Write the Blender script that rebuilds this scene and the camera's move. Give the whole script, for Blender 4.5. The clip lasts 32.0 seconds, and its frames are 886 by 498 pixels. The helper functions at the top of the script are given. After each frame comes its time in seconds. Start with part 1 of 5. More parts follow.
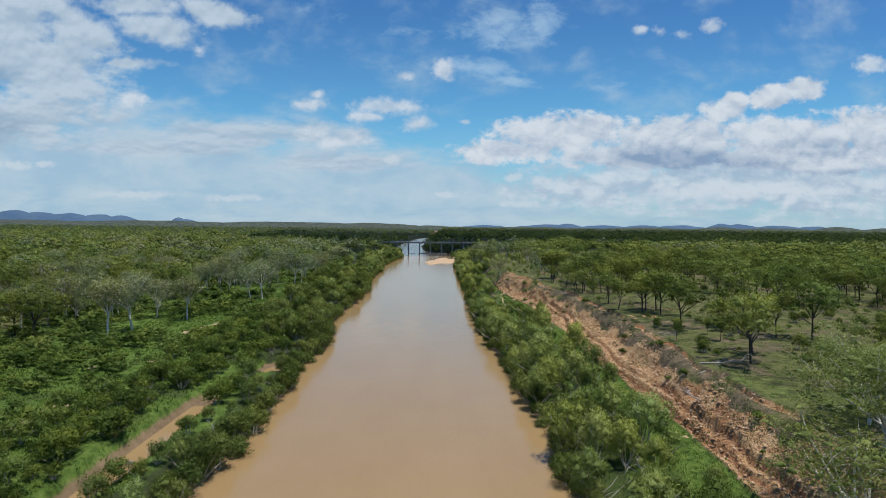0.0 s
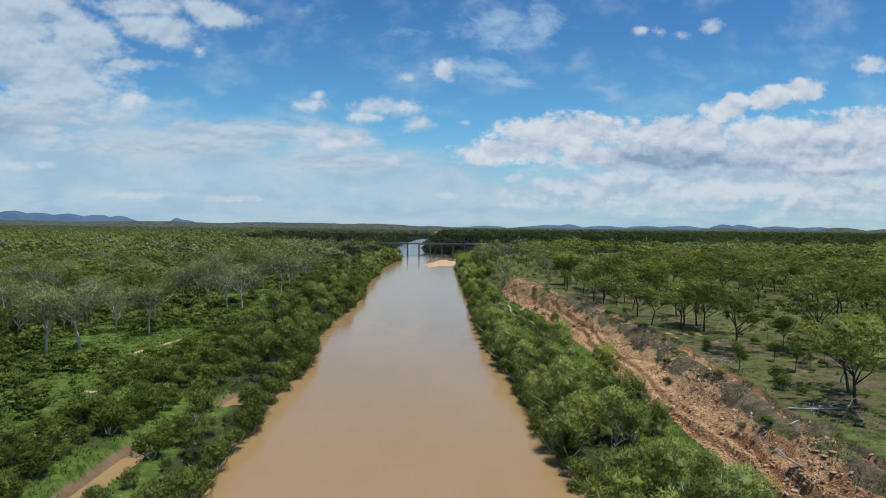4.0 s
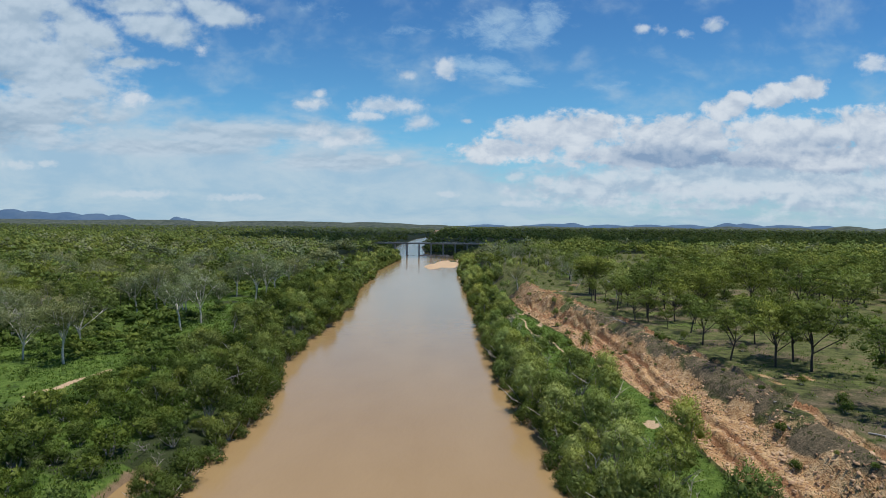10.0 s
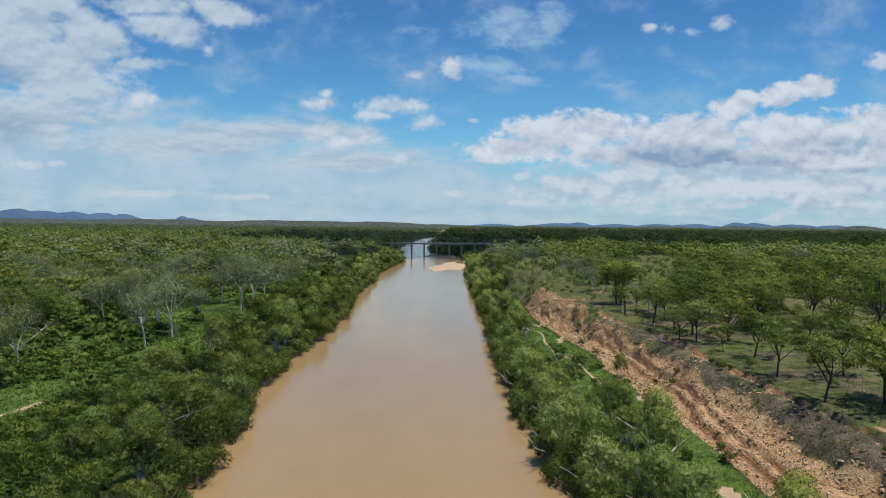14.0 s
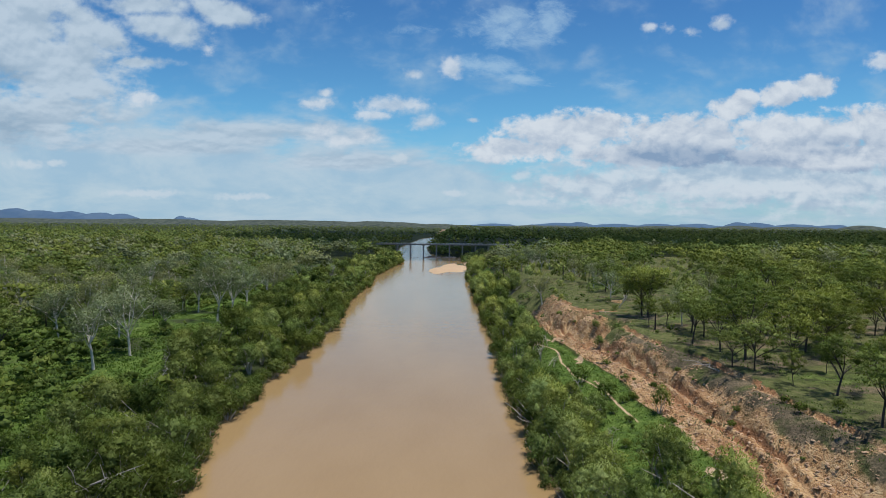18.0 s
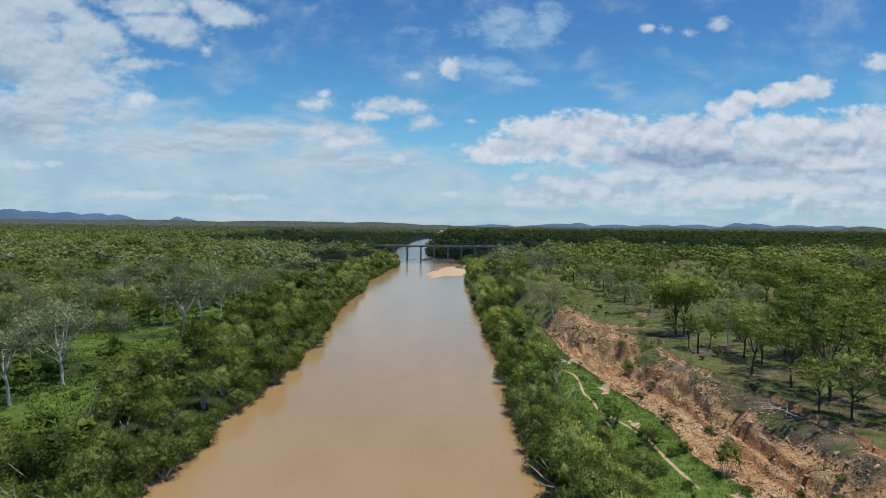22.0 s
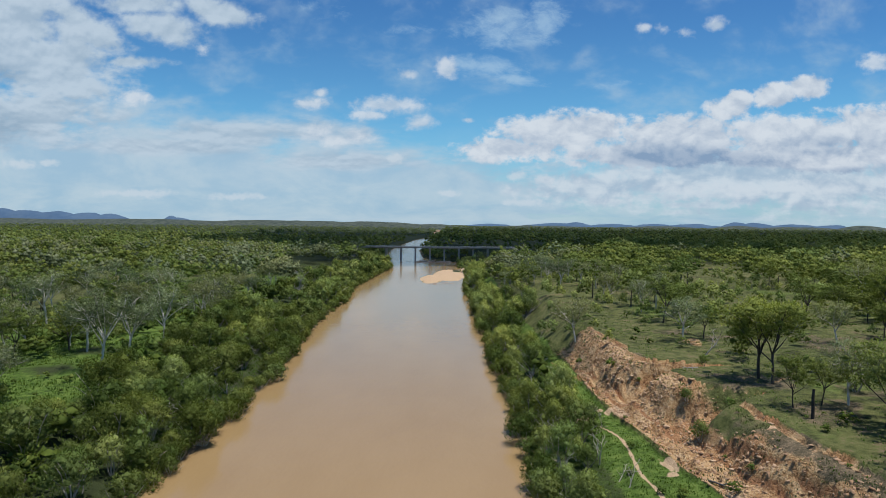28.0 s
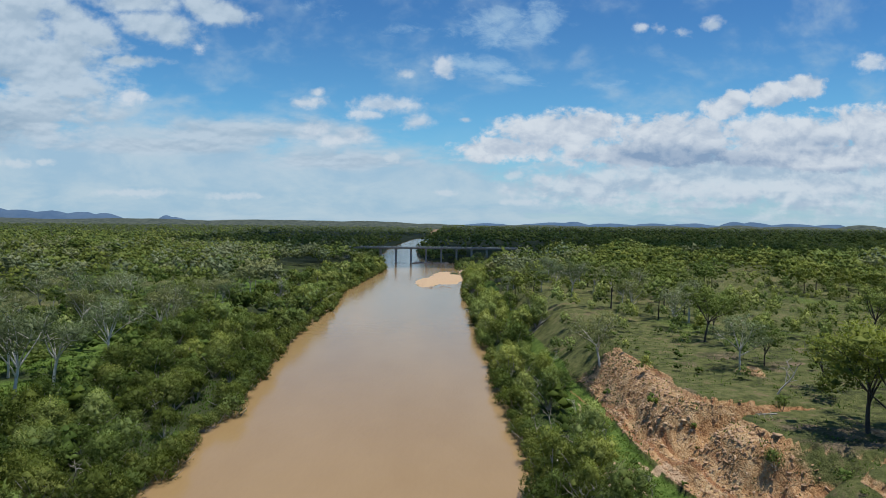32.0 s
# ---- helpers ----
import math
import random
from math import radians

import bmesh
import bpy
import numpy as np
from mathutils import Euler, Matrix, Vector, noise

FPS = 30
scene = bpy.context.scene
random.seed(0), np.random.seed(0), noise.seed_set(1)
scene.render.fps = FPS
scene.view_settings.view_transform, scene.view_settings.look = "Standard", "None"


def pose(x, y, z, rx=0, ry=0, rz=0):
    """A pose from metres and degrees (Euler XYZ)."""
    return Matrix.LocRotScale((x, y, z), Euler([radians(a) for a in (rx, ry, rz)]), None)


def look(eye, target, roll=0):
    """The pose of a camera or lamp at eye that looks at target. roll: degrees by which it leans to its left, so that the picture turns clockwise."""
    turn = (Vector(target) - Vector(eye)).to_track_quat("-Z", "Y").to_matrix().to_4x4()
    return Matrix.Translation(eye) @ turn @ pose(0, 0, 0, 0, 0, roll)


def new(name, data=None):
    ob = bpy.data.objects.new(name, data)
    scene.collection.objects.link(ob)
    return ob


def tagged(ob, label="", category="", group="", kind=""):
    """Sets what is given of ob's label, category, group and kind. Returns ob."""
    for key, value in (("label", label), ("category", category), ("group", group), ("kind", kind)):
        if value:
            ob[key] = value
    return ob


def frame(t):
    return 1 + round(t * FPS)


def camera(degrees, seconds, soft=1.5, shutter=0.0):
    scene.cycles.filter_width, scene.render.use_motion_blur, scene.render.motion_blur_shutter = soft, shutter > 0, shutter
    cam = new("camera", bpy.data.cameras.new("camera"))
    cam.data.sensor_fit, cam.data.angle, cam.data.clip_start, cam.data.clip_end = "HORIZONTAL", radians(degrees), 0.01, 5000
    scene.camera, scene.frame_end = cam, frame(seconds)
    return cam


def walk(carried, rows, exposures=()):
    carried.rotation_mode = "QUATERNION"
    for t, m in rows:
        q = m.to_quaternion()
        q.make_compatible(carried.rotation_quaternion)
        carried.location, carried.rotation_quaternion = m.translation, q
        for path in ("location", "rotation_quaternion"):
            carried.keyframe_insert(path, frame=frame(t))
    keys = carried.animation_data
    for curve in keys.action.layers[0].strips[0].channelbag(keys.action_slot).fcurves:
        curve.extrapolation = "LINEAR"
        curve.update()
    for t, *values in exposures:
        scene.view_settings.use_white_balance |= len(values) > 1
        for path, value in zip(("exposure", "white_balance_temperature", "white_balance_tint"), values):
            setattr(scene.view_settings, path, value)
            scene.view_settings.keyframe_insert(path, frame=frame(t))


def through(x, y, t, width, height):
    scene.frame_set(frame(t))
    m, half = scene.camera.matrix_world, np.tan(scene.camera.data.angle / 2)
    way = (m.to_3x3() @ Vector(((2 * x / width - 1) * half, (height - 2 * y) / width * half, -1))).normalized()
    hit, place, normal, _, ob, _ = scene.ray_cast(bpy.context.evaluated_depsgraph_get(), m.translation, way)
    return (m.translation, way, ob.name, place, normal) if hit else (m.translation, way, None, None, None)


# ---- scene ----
# camera: a drone flying upstream over the middle of the river
cam = camera(72.0, 32.0, soft=0.85)
ROLL = 0.573
# seconds, x, y, z, tilt, turn
FLIGHT = (
    (0, 0.0, 0.0, 34.0, -2.375, -0.139),
    (1, -0.08, 6.12, 33.93, -2.475, -0.188),
    (2, -0.15, 12.37, 33.88, -2.437, -0.189),
    (3, -0.21, 18.73, 33.83, -2.333, -0.172),
    (4.5, -0.27, 28.4, 33.77, -2.309, -0.1),
    (6, -0.27, 38.08, 33.71, -2.342, -0.068),
    (7, -0.22, 44.49, 33.67, -2.351, -0.06),
    (8, -0.16, 50.84, 33.63, -2.359, -0.06),
    (9, -0.11, 57.04, 33.59, -2.383, -0.009),
    (10, -0.06, 63.14, 33.56, -2.44, 0.025),
    (11, -0.02, 69.13, 33.54, -2.457, 0.062),
    (12, 0.0, 75.04, 33.54, -2.456, 0.228),
    (13, 0.02, 80.88, 33.55, -2.443, 0.541),
    (14, 0.0, 86.6, 33.57, -2.495, 0.605),
    (15.5, -0.14, 94.55, 33.69, -2.499, 0.595),
    (17, -0.29, 102.51, 33.81, -2.503, 0.586),
    (18, -0.37, 108.09, 33.85, -2.53, 0.593),
    (19, -0.44, 113.79, 33.87, -2.471, 0.521),
    (20, -0.48, 119.56, 33.89, -2.434, 0.495),
    (21, -0.51, 125.35, 33.9, -2.437, 0.486),
    (22, -0.5, 131.15, 33.9, -2.451, 0.427),
    (23, -0.47, 137.04, 33.9, -2.489, 0.389),
    (24, -0.43, 142.95, 33.92, -2.491, 0.331),
    (25, -0.36, 148.87, 33.95, -2.495, 0.285),
    (26.5, -0.22, 157.74, 34.05, -2.505, 0.211),
    (28, -0.08, 166.6, 34.15, -2.515, 0.136),
    (29, -0.03, 172.65, 34.14, -2.485, 0.068),
    (30, 0.02, 178.71, 34.11, -2.549, -0.05),
    (31, 0.04, 184.77, 34.07, -2.585, -0.102),
    (32, 0.07, 190.85, 34.02, -2.557, -0.128),
)
walk(cam, [(t, pose(x, y, z, 90 + tilt, 0, turn) @ pose(0, 0, 0, 0, 0, ROLL)) for t, x, y, z, tilt, turn in FLIGHT])

# ---- world: blue sky with cumulus, cirrus and a pale veil near the horizon ----
SUN_ELEV, SUN_AZ = radians(78), radians(110)      # azimuth clockwise from +y
world = bpy.data.worlds.new("sky")
scene.world = world
world.use_nodes = True
wt = world.node_tree
wt.nodes.clear()


def wmath(op, a, b=None, clamp=False):
    n = wt.nodes.new("ShaderNodeMath")
    n.operation, n.use_clamp = op, clamp
    for i, v in enumerate((a, b)):
        if v is None:
            continue
        if isinstance(v, (int, float)):
            n.inputs[i].default_value = v
        else:
            wt.links.new(v, n.inputs[i])
    return n.outputs[0]


def wstep(v, lo, hi):
    n = wt.nodes.new("ShaderNodeMapRange")
    n.interpolation_type = "SMOOTHSTEP"
    n.inputs[1].default_value, n.inputs[2].default_value = lo, hi
    wt.links.new(v, n.inputs[0])
    return n.outputs[0]


def wmix(fac, a, b):
    n = wt.nodes.new("ShaderNodeMix")
    n.data_type = "RGBA"
    for s, v in ((n.inputs[0], fac), (n.inputs[6], a), (n.inputs[7], b)):
        if isinstance(v, tuple):
            s.default_value = (*v, 1)
        elif isinstance(v, (int, float)):
            s.default_value = v
        else:
            wt.links.new(v, s)
    return n.outputs[2]


tc = wt.nodes.new("ShaderNodeTexCoord")
sep = wt.nodes.new("ShaderNodeSeparateXYZ")
wt.links.new(tc.outputs["Generated"], sep.inputs[0])
dx, dy, dz = sep.outputs
ahead = wmath("MAXIMUM", wmath("ABSOLUTE", dy), 0.08)
su, sv = wmath("DIVIDE", dx, ahead), wmath("DIVIDE", dz, ahead)
flat = wt.nodes.new("ShaderNodeCombineXYZ")
wt.links.new(su, flat.inputs[0]), wt.links.new(sv, flat.inputs[1])
SKYP = flat.outputs[0]
# cloud texture flattens towards the horizon, as decks seen from below do
deck = wt.nodes.new("ShaderNodeCombineXYZ")
wt.links.new(su, deck.inputs[0])
wt.links.new(wmath("MULTIPLY", wmath("LOGARITHM", wmath("ADD", wmath("MAXIMUM", sv, 0.0), 0.045), math.e), 0.50), deck.inputs[1])
DECK = deck.outputs[0]


def wnoise(scale, detail, rough, stretch=(1, 1, 1), shift=(0, 0, 0), distort=0.0, turn=0.0, space=None):
    mp = wt.nodes.new("ShaderNodeMapping")
    mp.inputs["Scale"].default_value, mp.inputs["Location"].default_value = stretch, shift
    mp.inputs["Rotation"].default_value = (0, 0, turn)
    n = wt.nodes.new("ShaderNodeTexNoise")
    n.inputs["Scale"].default_value, n.inputs["Detail"].default_value = scale, detail
    n.inputs["Roughness"].default_value, n.inputs["Distortion"].default_value = rough, distort
    wt.links.new(space or DECK, mp.inputs[0]), wt.links.new(mp.outputs[0], n.inputs["Vector"])
    return n.outputs["Fac"]


def blob(px, py, rx, ry, turn=0.0, gain=1.0):
    """A soft ellipse in the sky: degrees right of ahead and above the horizon, and its half axes."""
    mp = wt.nodes.new("ShaderNodeMapping")
    mp.vector_type = "TEXTURE"
    k = math.pi / 180
    mp.inputs["Location"].default_value = (px * k, py * k, 0)
    mp.inputs["Scale"].default_value = (rx * k, ry * k, 1)
    mp.inputs["Rotation"].default_value = (0, 0, turn * k)
    g = wt.nodes.new("ShaderNodeTexGradient")
    g.gradient_type = "SPHERICAL"
    wt.links.new(SKYP, mp.inputs[0]), wt.links.new(mp.outputs[0], g.inputs[0])
    return wmath("MULTIPLY", g.outputs["Fac"], gain) if gain != 1.0 else g.outputs["Fac"]


def gather(blobs):
    total = blobs[0]
    for b in blobs[1:]:
        total = wmath("MAXIMUM", total, b)
    return total


sky = wt.nodes.new("ShaderNodeTexSky")
sky.sky_type, sky.sun_disc = "NISHITA", False
sky.sun_elevation, sky.sun_rotation = SUN_ELEV, SUN_AZ
sky.air_density, sky.dust_density, sky.ozone_density = 1.0, 0.3, 2.5
blue = wt.nodes.new("ShaderNodeVectorMath")
blue.operation = "MULTIPLY"
wt.links.new(sky.outputs[0], blue.inputs[0])
wt.links.new(wmix(wstep(sv, 0.12, 0.40), (0.059, 0.114, 0.134), (0.041, 0.084, 0.120)), blue.inputs[1])

n_big, n_mid, n_fine = wnoise(9, 5, 0.52, distort=0.25), wnoise(27, 4, 0.5, distort=0.15), wnoise(80, 3, 0.5)


puff, puff_up = wnoise(22, 5, 0.55, (1, 1.35, 1), distort=0.3, space=SKYP), wnoise(22, 5, 0.55, (1, 1.35, 1), shift=(-0.005, 0.020, 0), distort=0.3, space=SKYP)
curl = wnoise(85, 3, 0.55, (1, 1.2, 1), space=SKYP)


def billow(v, a, b):
    return wmath("ADD", v, wmath("ADD", wmath("MULTIPLY", wmath("SUBTRACT", puff, 0.5), a), wmath("MULTIPLY", wmath("SUBTRACT", curl, 0.5), b)))


def ragged(v, big, mid, fine):
    for n, w in ((n_big, big), (n_mid, mid), (n_fine, fine)):
        v = wmath("ADD", v, wmath("MULTIPLY", wmath("SUBTRACT", n, 0.5), w))
    return v


# a great soft bank on one hand, a long heaped bank on the other, and scattered small clouds
soft_bank = gather([
    blob(-41.1, 17.4, 10.6, 11.2), blob(-36.3, 14.2, 10.1, 5.8), blob(-38.9, 9.4, 11.7, 3.7), blob(-33.1, 17.5, 5.8, 2.7, -30),
    blob(-26.7, 17.8, 5.8, 2.4, -14), blob(-28.6, 19.9, 6.4, 1.6), blob(-20.9, 19.2, 5.3, 1.8, -16), blob(-29.0, 14.6, 5.0, 0.9),
])
heaped_bank = gather([
    blob(11.5, 8.4, 9.0, 2.7), blob(14.5, 9.4, 3.8, 1.2), blob(5.9, 6.8, 6.9, 1.6), blob(21.6, 8.1, 10.1, 2.7), blob(32.2, 8.4, 11.7, 3.0),
    blob(41.3, 9.0, 9.0, 3.1), blob(19.0, 6.6, 12.2, 1.8), blob(34.9, 6.5, 13.8, 1.9), blob(26.4, 10.8, 3.0, 1.6), blob(27.2, 11.5, 3.0, 1.4, 10), blob(30.4, 12.0, 3.8, 1.6, 10),
    blob(33.6, 12.8, 3.0, 1.5, 5),
])
band = gather([
    blob(-19.8, 8.0, 11.2, 1.9), blob(-12.4, 8.3, 7.4, 1.8), blob(-8.7, 7.9, 4.8, 1.6), blob(-10.2, 5.6, 11.2, 1.3), blob(-26.2, 6.8, 13.8, 1.3),
])
small = gather([
    blob(-29.1, 11.3, 3.5, 1.4), blob(-12.4, 10.9, 3.4, 1.2, 6), blob(-11.7, 11.9, 1.3, 0.8), blob(-5.4, 10.8, 6.6, 1.5), blob(-7.3, 9.9, 3.9, 0.9),
    blob(-2.4, 9.2, 3.0, 1.3, 8), blob(-3.6, 13.7, 1.9, 1.1), blob(0.0, 14.3, 2.2, 1.7, -50), blob(2.1, 9.5, 1.1, 0.5), blob(18.2, 18.1, 1.2, 0.9, 0, 0.85),
    blob(20.0, 18.0, 1.4, 0.9, 0, 0.62), blob(22.0, 17.7, 2.0, 1.0, 0, 0.62), blob(24.9, 18.5, 2.0, 1.3), blob(39.9, 15.2, 3.5, 1.7),
    blob(-22.8, 15.8, 1.7, 1.1, -30, 0.75), blob(-12.0, 8.3, 3.2, 1.6, 10),
    blob(-8.3, 8.0, 3.4, 1.5), blob(14.7, 7.2, 2.1, 1.2), blob(-10.2, 7.6, 3.2, 1.2),
])
low = gather([
    blob(20.6, 3.3, 6.4, 1.4), blob(26.4, 3.1, 8.0, 1.5), blob(34.9, 3.7, 8.5, 1.4), blob(39.7, 3.6, 5.3, 1.3), blob(6.6, 4.4, 1.5, 0.7),
    blob(9.5, 4.0, 1.9, 0.7), blob(12.9, 3.9, 1.5, 0.7), blob(0.4, 2.7, 2.1, 0.5), blob(7.3, 1.9, 3.7, 0.6), blob(15.2, 2.1, 4.8, 0.6),
    blob(19.5, 2.5, 5.8, 0.8), blob(-40.0, 5.0, 3.7, 0.8), blob(-37.3, 5.2, 1.6, 0.6), blob(-28.8, 2.4, 5.8, 0.7), blob(-19.3, 2.2, 4.2, 0.6),
    blob(-4.7, 5.9, 1.3, 0.7), blob(3.6, 5.9, 4.2, 0.5), blob(34.9, 2.1, 6.4, 0.6), blob(24.3, 1.8, 6.4, 0.6),
])
cirrus_zone = gather([
    blob(5.7, 18.1, 8.0, 3.3), blob(9.1, 18.8, 3.2, 3.2), blob(3.6, 14.5, 7.0, 1.7, -4), blob(6.1, 13.4, 4.8, 0.9, -8),
    blob(15.8, 12.9, 4.0, 0.8, 8, 0.8), blob(-12.4, 19.5, 8.0, 1.5, -6, 0.45), blob(-3.9, 17.7, 4.8, 1.4, 0, 0.5),
])
belly_zone = gather([
    blob(23.7, 6.2, 18.0, 2.1), blob(36.0, 7.6, 14.0, 1.6, 4, 0.6), blob(33.3, 6.9, 10.0, 1.1, 0, 0.7), blob(-41.6, 8.1, 4.8, 3.2), blob(36.5, 4.8, 13.8, 1.1), blob(-42.5, 13.1, 5.4, 2.6),
])
def held(zone, v):
    """Keeps a cloud inside its zone."""
    return wmath("MULTIPLY", v, wstep(zone, 0.0, 0.16))


soft = wmath("MULTIPLY", wstep(billow(ragged(soft_bank, 1.1, 0.75, 0.25), 0.5, 0.3), 0.06, 0.66), 0.95)
heaped = wmath("MULTIPLY", wstep(billow(ragged(heaped_bank, 0.45, 0.3, 0.1), 1.25, 0.50), 0.10, 0.50), 0.98)
banded = wmath("MULTIPLY", wstep(ragged(band, 0.9, 0.6, 0.12), 0.10, 0.7), 0.85)
tuft = wmath("MULTIPLY", wstep(billow(small, 1.0, 0.5), 0.30, 0.84), 0.82)
lowtuft = wmath("MULTIPLY", wstep(billow(low, 1.3, 0.9), 0.20, 0.82), 0.74)
wisp = wnoise(24, 6, 0.66, (1.0, 1.3, 1), turn=0.7, distort=0.35)
cirrus = wmath("MULTIPLY", wstep(wmath("ADD", wmath("MULTIPLY", cirrus_zone, 0.9), wmath("MULTIPLY", wmath("SUBTRACT", wisp, 0.5), 1.5)), 0.22, 0.95), 0.66)
cirrus = wmath("MULTIPLY", cirrus, wstep(cirrus_zone, 0.0, 0.25))
soft, heaped, banded, tuft, lowtuft = held(soft_bank, soft), held(heaped_bank, heaped), held(band, banded), held(small, tuft), held(low, lowtuft)
# pale veil above the horizon, with long flat streaks, thicker on one hand
streak = wnoise(6, 5, 0.6, (1.0, 0.7, 1), shift=(3, 0, 0), distort=0.3)
veil = wmath("MULTIPLY", wstep(wmath("ADD", sv, wmath("MULTIPLY", wmath("SUBTRACT", streak, 0.5), -0.12)), 0.175, -0.02), 0.90)
hand = wmath("MULTIPLY", wstep(ragged(gather([blob(-36, 2.0, 46, 10.0), blob(-12, 1.0, 34, 7.2)]), 0.8, 0.25, 0.03), -0.04, 0.40), 0.93)
veil = wmath("MAXIMUM", veil, hand)
# bright tops and blue-grey bellies
upper = wnoise(9, 5, 0.52, (1, 1, 1), shift=(-0.004, 0.028, 0), distort=0.25)
upper2 = wnoise(27, 4, 0.5, (1, 1, 1), shift=(-0.002, 0.012, 0), distort=0.15)
heap_relief = wstep(wmath("ADD", wmath("SUBTRACT", puff, puff_up), wmath("MULTIPLY", wmath("SUBTRACT", n_big, upper), 0.4)), -0.26, 0.20)
relief = wstep(wmath("ADD", wmath("SUBTRACT", n_big, upper), wmath("MULTIPLY", wmath("SUBTRACT", n_mid, upper2), 0.55)), -0.22, 0.18)
rows = wnoise(8.5, 6, 0.6, (0.95, 0.42, 1), shift=(7, 2, 0), distort=0.3)
belly = wmath("MULTIPLY", wstep(wmath("ADD", ragged(belly_zone, 0.2, 0.25, 0.0), wmath("MULTIPLY", wmath("SUBTRACT", 0.5, rows), 1.5)), 0.0, 1.0), 0.74)
lit = wmath("SUBTRACT", wmath("ADD", wmath("MULTIPLY", relief, 0.66), 0.40), belly, True)
heap_lit = wmath("SUBTRACT", wmath("ADD", wmath("MULTIPLY", heap_relief, 0.52), 0.50), belly, True)
heap_col = wmix(heap_lit, (0.26, 0.38, 0.56), (0.72, 0.79, 0.87))
soft_col = wmix(lit, (0.32, 0.45, 0.59), (0.55, 0.67, 0.79))
col = wmix(veil, blue.outputs[0], wmix(wstep(rows, 0.33, 0.66), (0.38, 0.56, 0.73), (0.52, 0.655, 0.77)))
col = wmix(cirrus, col, (0.42, 0.62, 0.82))
col = wmix(banded, col, soft_col)
col = wmix(lowtuft, col, (0.63, 0.73, 0.82))
row_zone = gather([blob(31, 4.2, 30, 4.4), blob(14, 3.4, 10, 2.4)])
rowed = wstep(wmath("ADD", billow(row_zone, 0.7, 0.5), wmath("MULTIPLY", wmath("SUBTRACT", rows, 0.5), 1.8)), 0.06, 0.66)
col = wmix(wmath("MULTIPLY", held(row_zone, rowed), 0.90), col, wmix(heap_relief, (0.40, 0.53, 0.68), (0.66, 0.75, 0.84)))
col = wmix(soft, col, soft_col)
col = wmix(heaped, col, heap_col)
col = wmix(tuft, col, wmix(heap_relief, (0.48, 0.60, 0.74), (0.72, 0.79, 0.87)))
bg = wt.nodes.new("ShaderNodeBackground")
bg.inputs["Strength"].default_value = 0.90
wout = wt.nodes.new("ShaderNodeOutputWorld")
wt.links.new(col, bg.inputs[0]), wt.links.new(bg.outputs[0], wout.inputs[0])

sun = new("sun", bpy.data.lights.new("sun", "SUN"))
sun.data.energy, sun.data.angle, sun.data.color = 4.8, radians(0.55), (1.0, 0.95, 0.87)
sun_dir = Vector((math.sin(SUN_AZ) * math.cos(SUN_ELEV), math.cos(SUN_AZ) * math.cos(SUN_ELEV), math.sin(SUN_ELEV)))
sun.matrix_world = look(sun_dir * 500, (0, 0, 0))
scene.view_settings.exposure = 0.0


# ---- materials ----
def material(name):
    m = bpy.data.materials.new(name)
    m.use_nodes = True
    t = m.node_tree
    b = t.nodes["Principled BSDF"]
    return m, t, b


def tnoise(t, scale, detail=5, rough=0.6, vec=None, stretch=None):
    n = t.nodes.new("ShaderNodeTexNoise")
    n.inputs["Scale"].default_value, n.inputs["Detail"].default_value, n.inputs["Roughness"].default_value = scale, detail, rough
    if vec is None:
        vec = t.nodes.new("ShaderNodeTexCoord").outputs["Object"]
    if stretch:
        mp = t.nodes.new("ShaderNodeMapping")
        mp.inputs["Scale"].default_value = stretch
        t.links.new(vec, mp.inputs[0])
        vec = mp.outputs[0]
    t.links.new(vec, n.inputs["Vector"])
    return n.outputs["Fac"]


def tramp(t, v, *stops):
    r = t.nodes.new("ShaderNodeValToRGB")
    e = r.color_ramp.elements
    while len(e) < len(stops):
        e.new(0.5)
    for el, (p, c) in zip(e, stops):
        el.position, el.color = p, (*c, 1)
    t.links.new(v, r.inputs[0])
    return r.outputs[0]


def tmix(t, fac, a, b, blend="MIX"):
    n = t.nodes.new("ShaderNodeMix")
    n.data_type, n.blend_type = "RGBA", blend
    for s, v in ((n.inputs[0], fac), (n.inputs[6], a), (n.inputs[7], b)):
        if isinstance(v, tuple):
            s.default_value = (*v, 1)
        elif isinstance(v, (int, float)):
            s.default_value = v
        else:
            t.links.new(v, s)
    return n.outputs[2]


def tmath(t, op, a, b=None, clamp=False):
    n = t.nodes.new("ShaderNodeMath")
    n.operation, n.use_clamp = op, clamp
    for i, v in enumerate((a, b)):
        if v is None:
            continue
        if isinstance(v, (int, float)):
            n.inputs[i].default_value = v
        else:
            t.links.new(v, n.inputs[i])
    return n.outputs[0]


def tstep(t, v, lo, hi):
    n = t.nodes.new("ShaderNodeMapRange")
    n.interpolation_type = "SMOOTHSTEP"
    n.inputs[1].default_value, n.inputs[2].default_value = lo, hi
    t.links.new(v, n.inputs[0])
    return n.outputs[0]


def tbump(t, b, height, strength=0.4, distance=0.1):
    n = t.nodes.new("ShaderNodeBump")
    n.inputs["Strength"].default_value, n.inputs["Distance"].default_value = strength, distance
    t.links.new(height, n.inputs["Height"])
    t.links.new(n.outputs[0], b.inputs["Normal"])


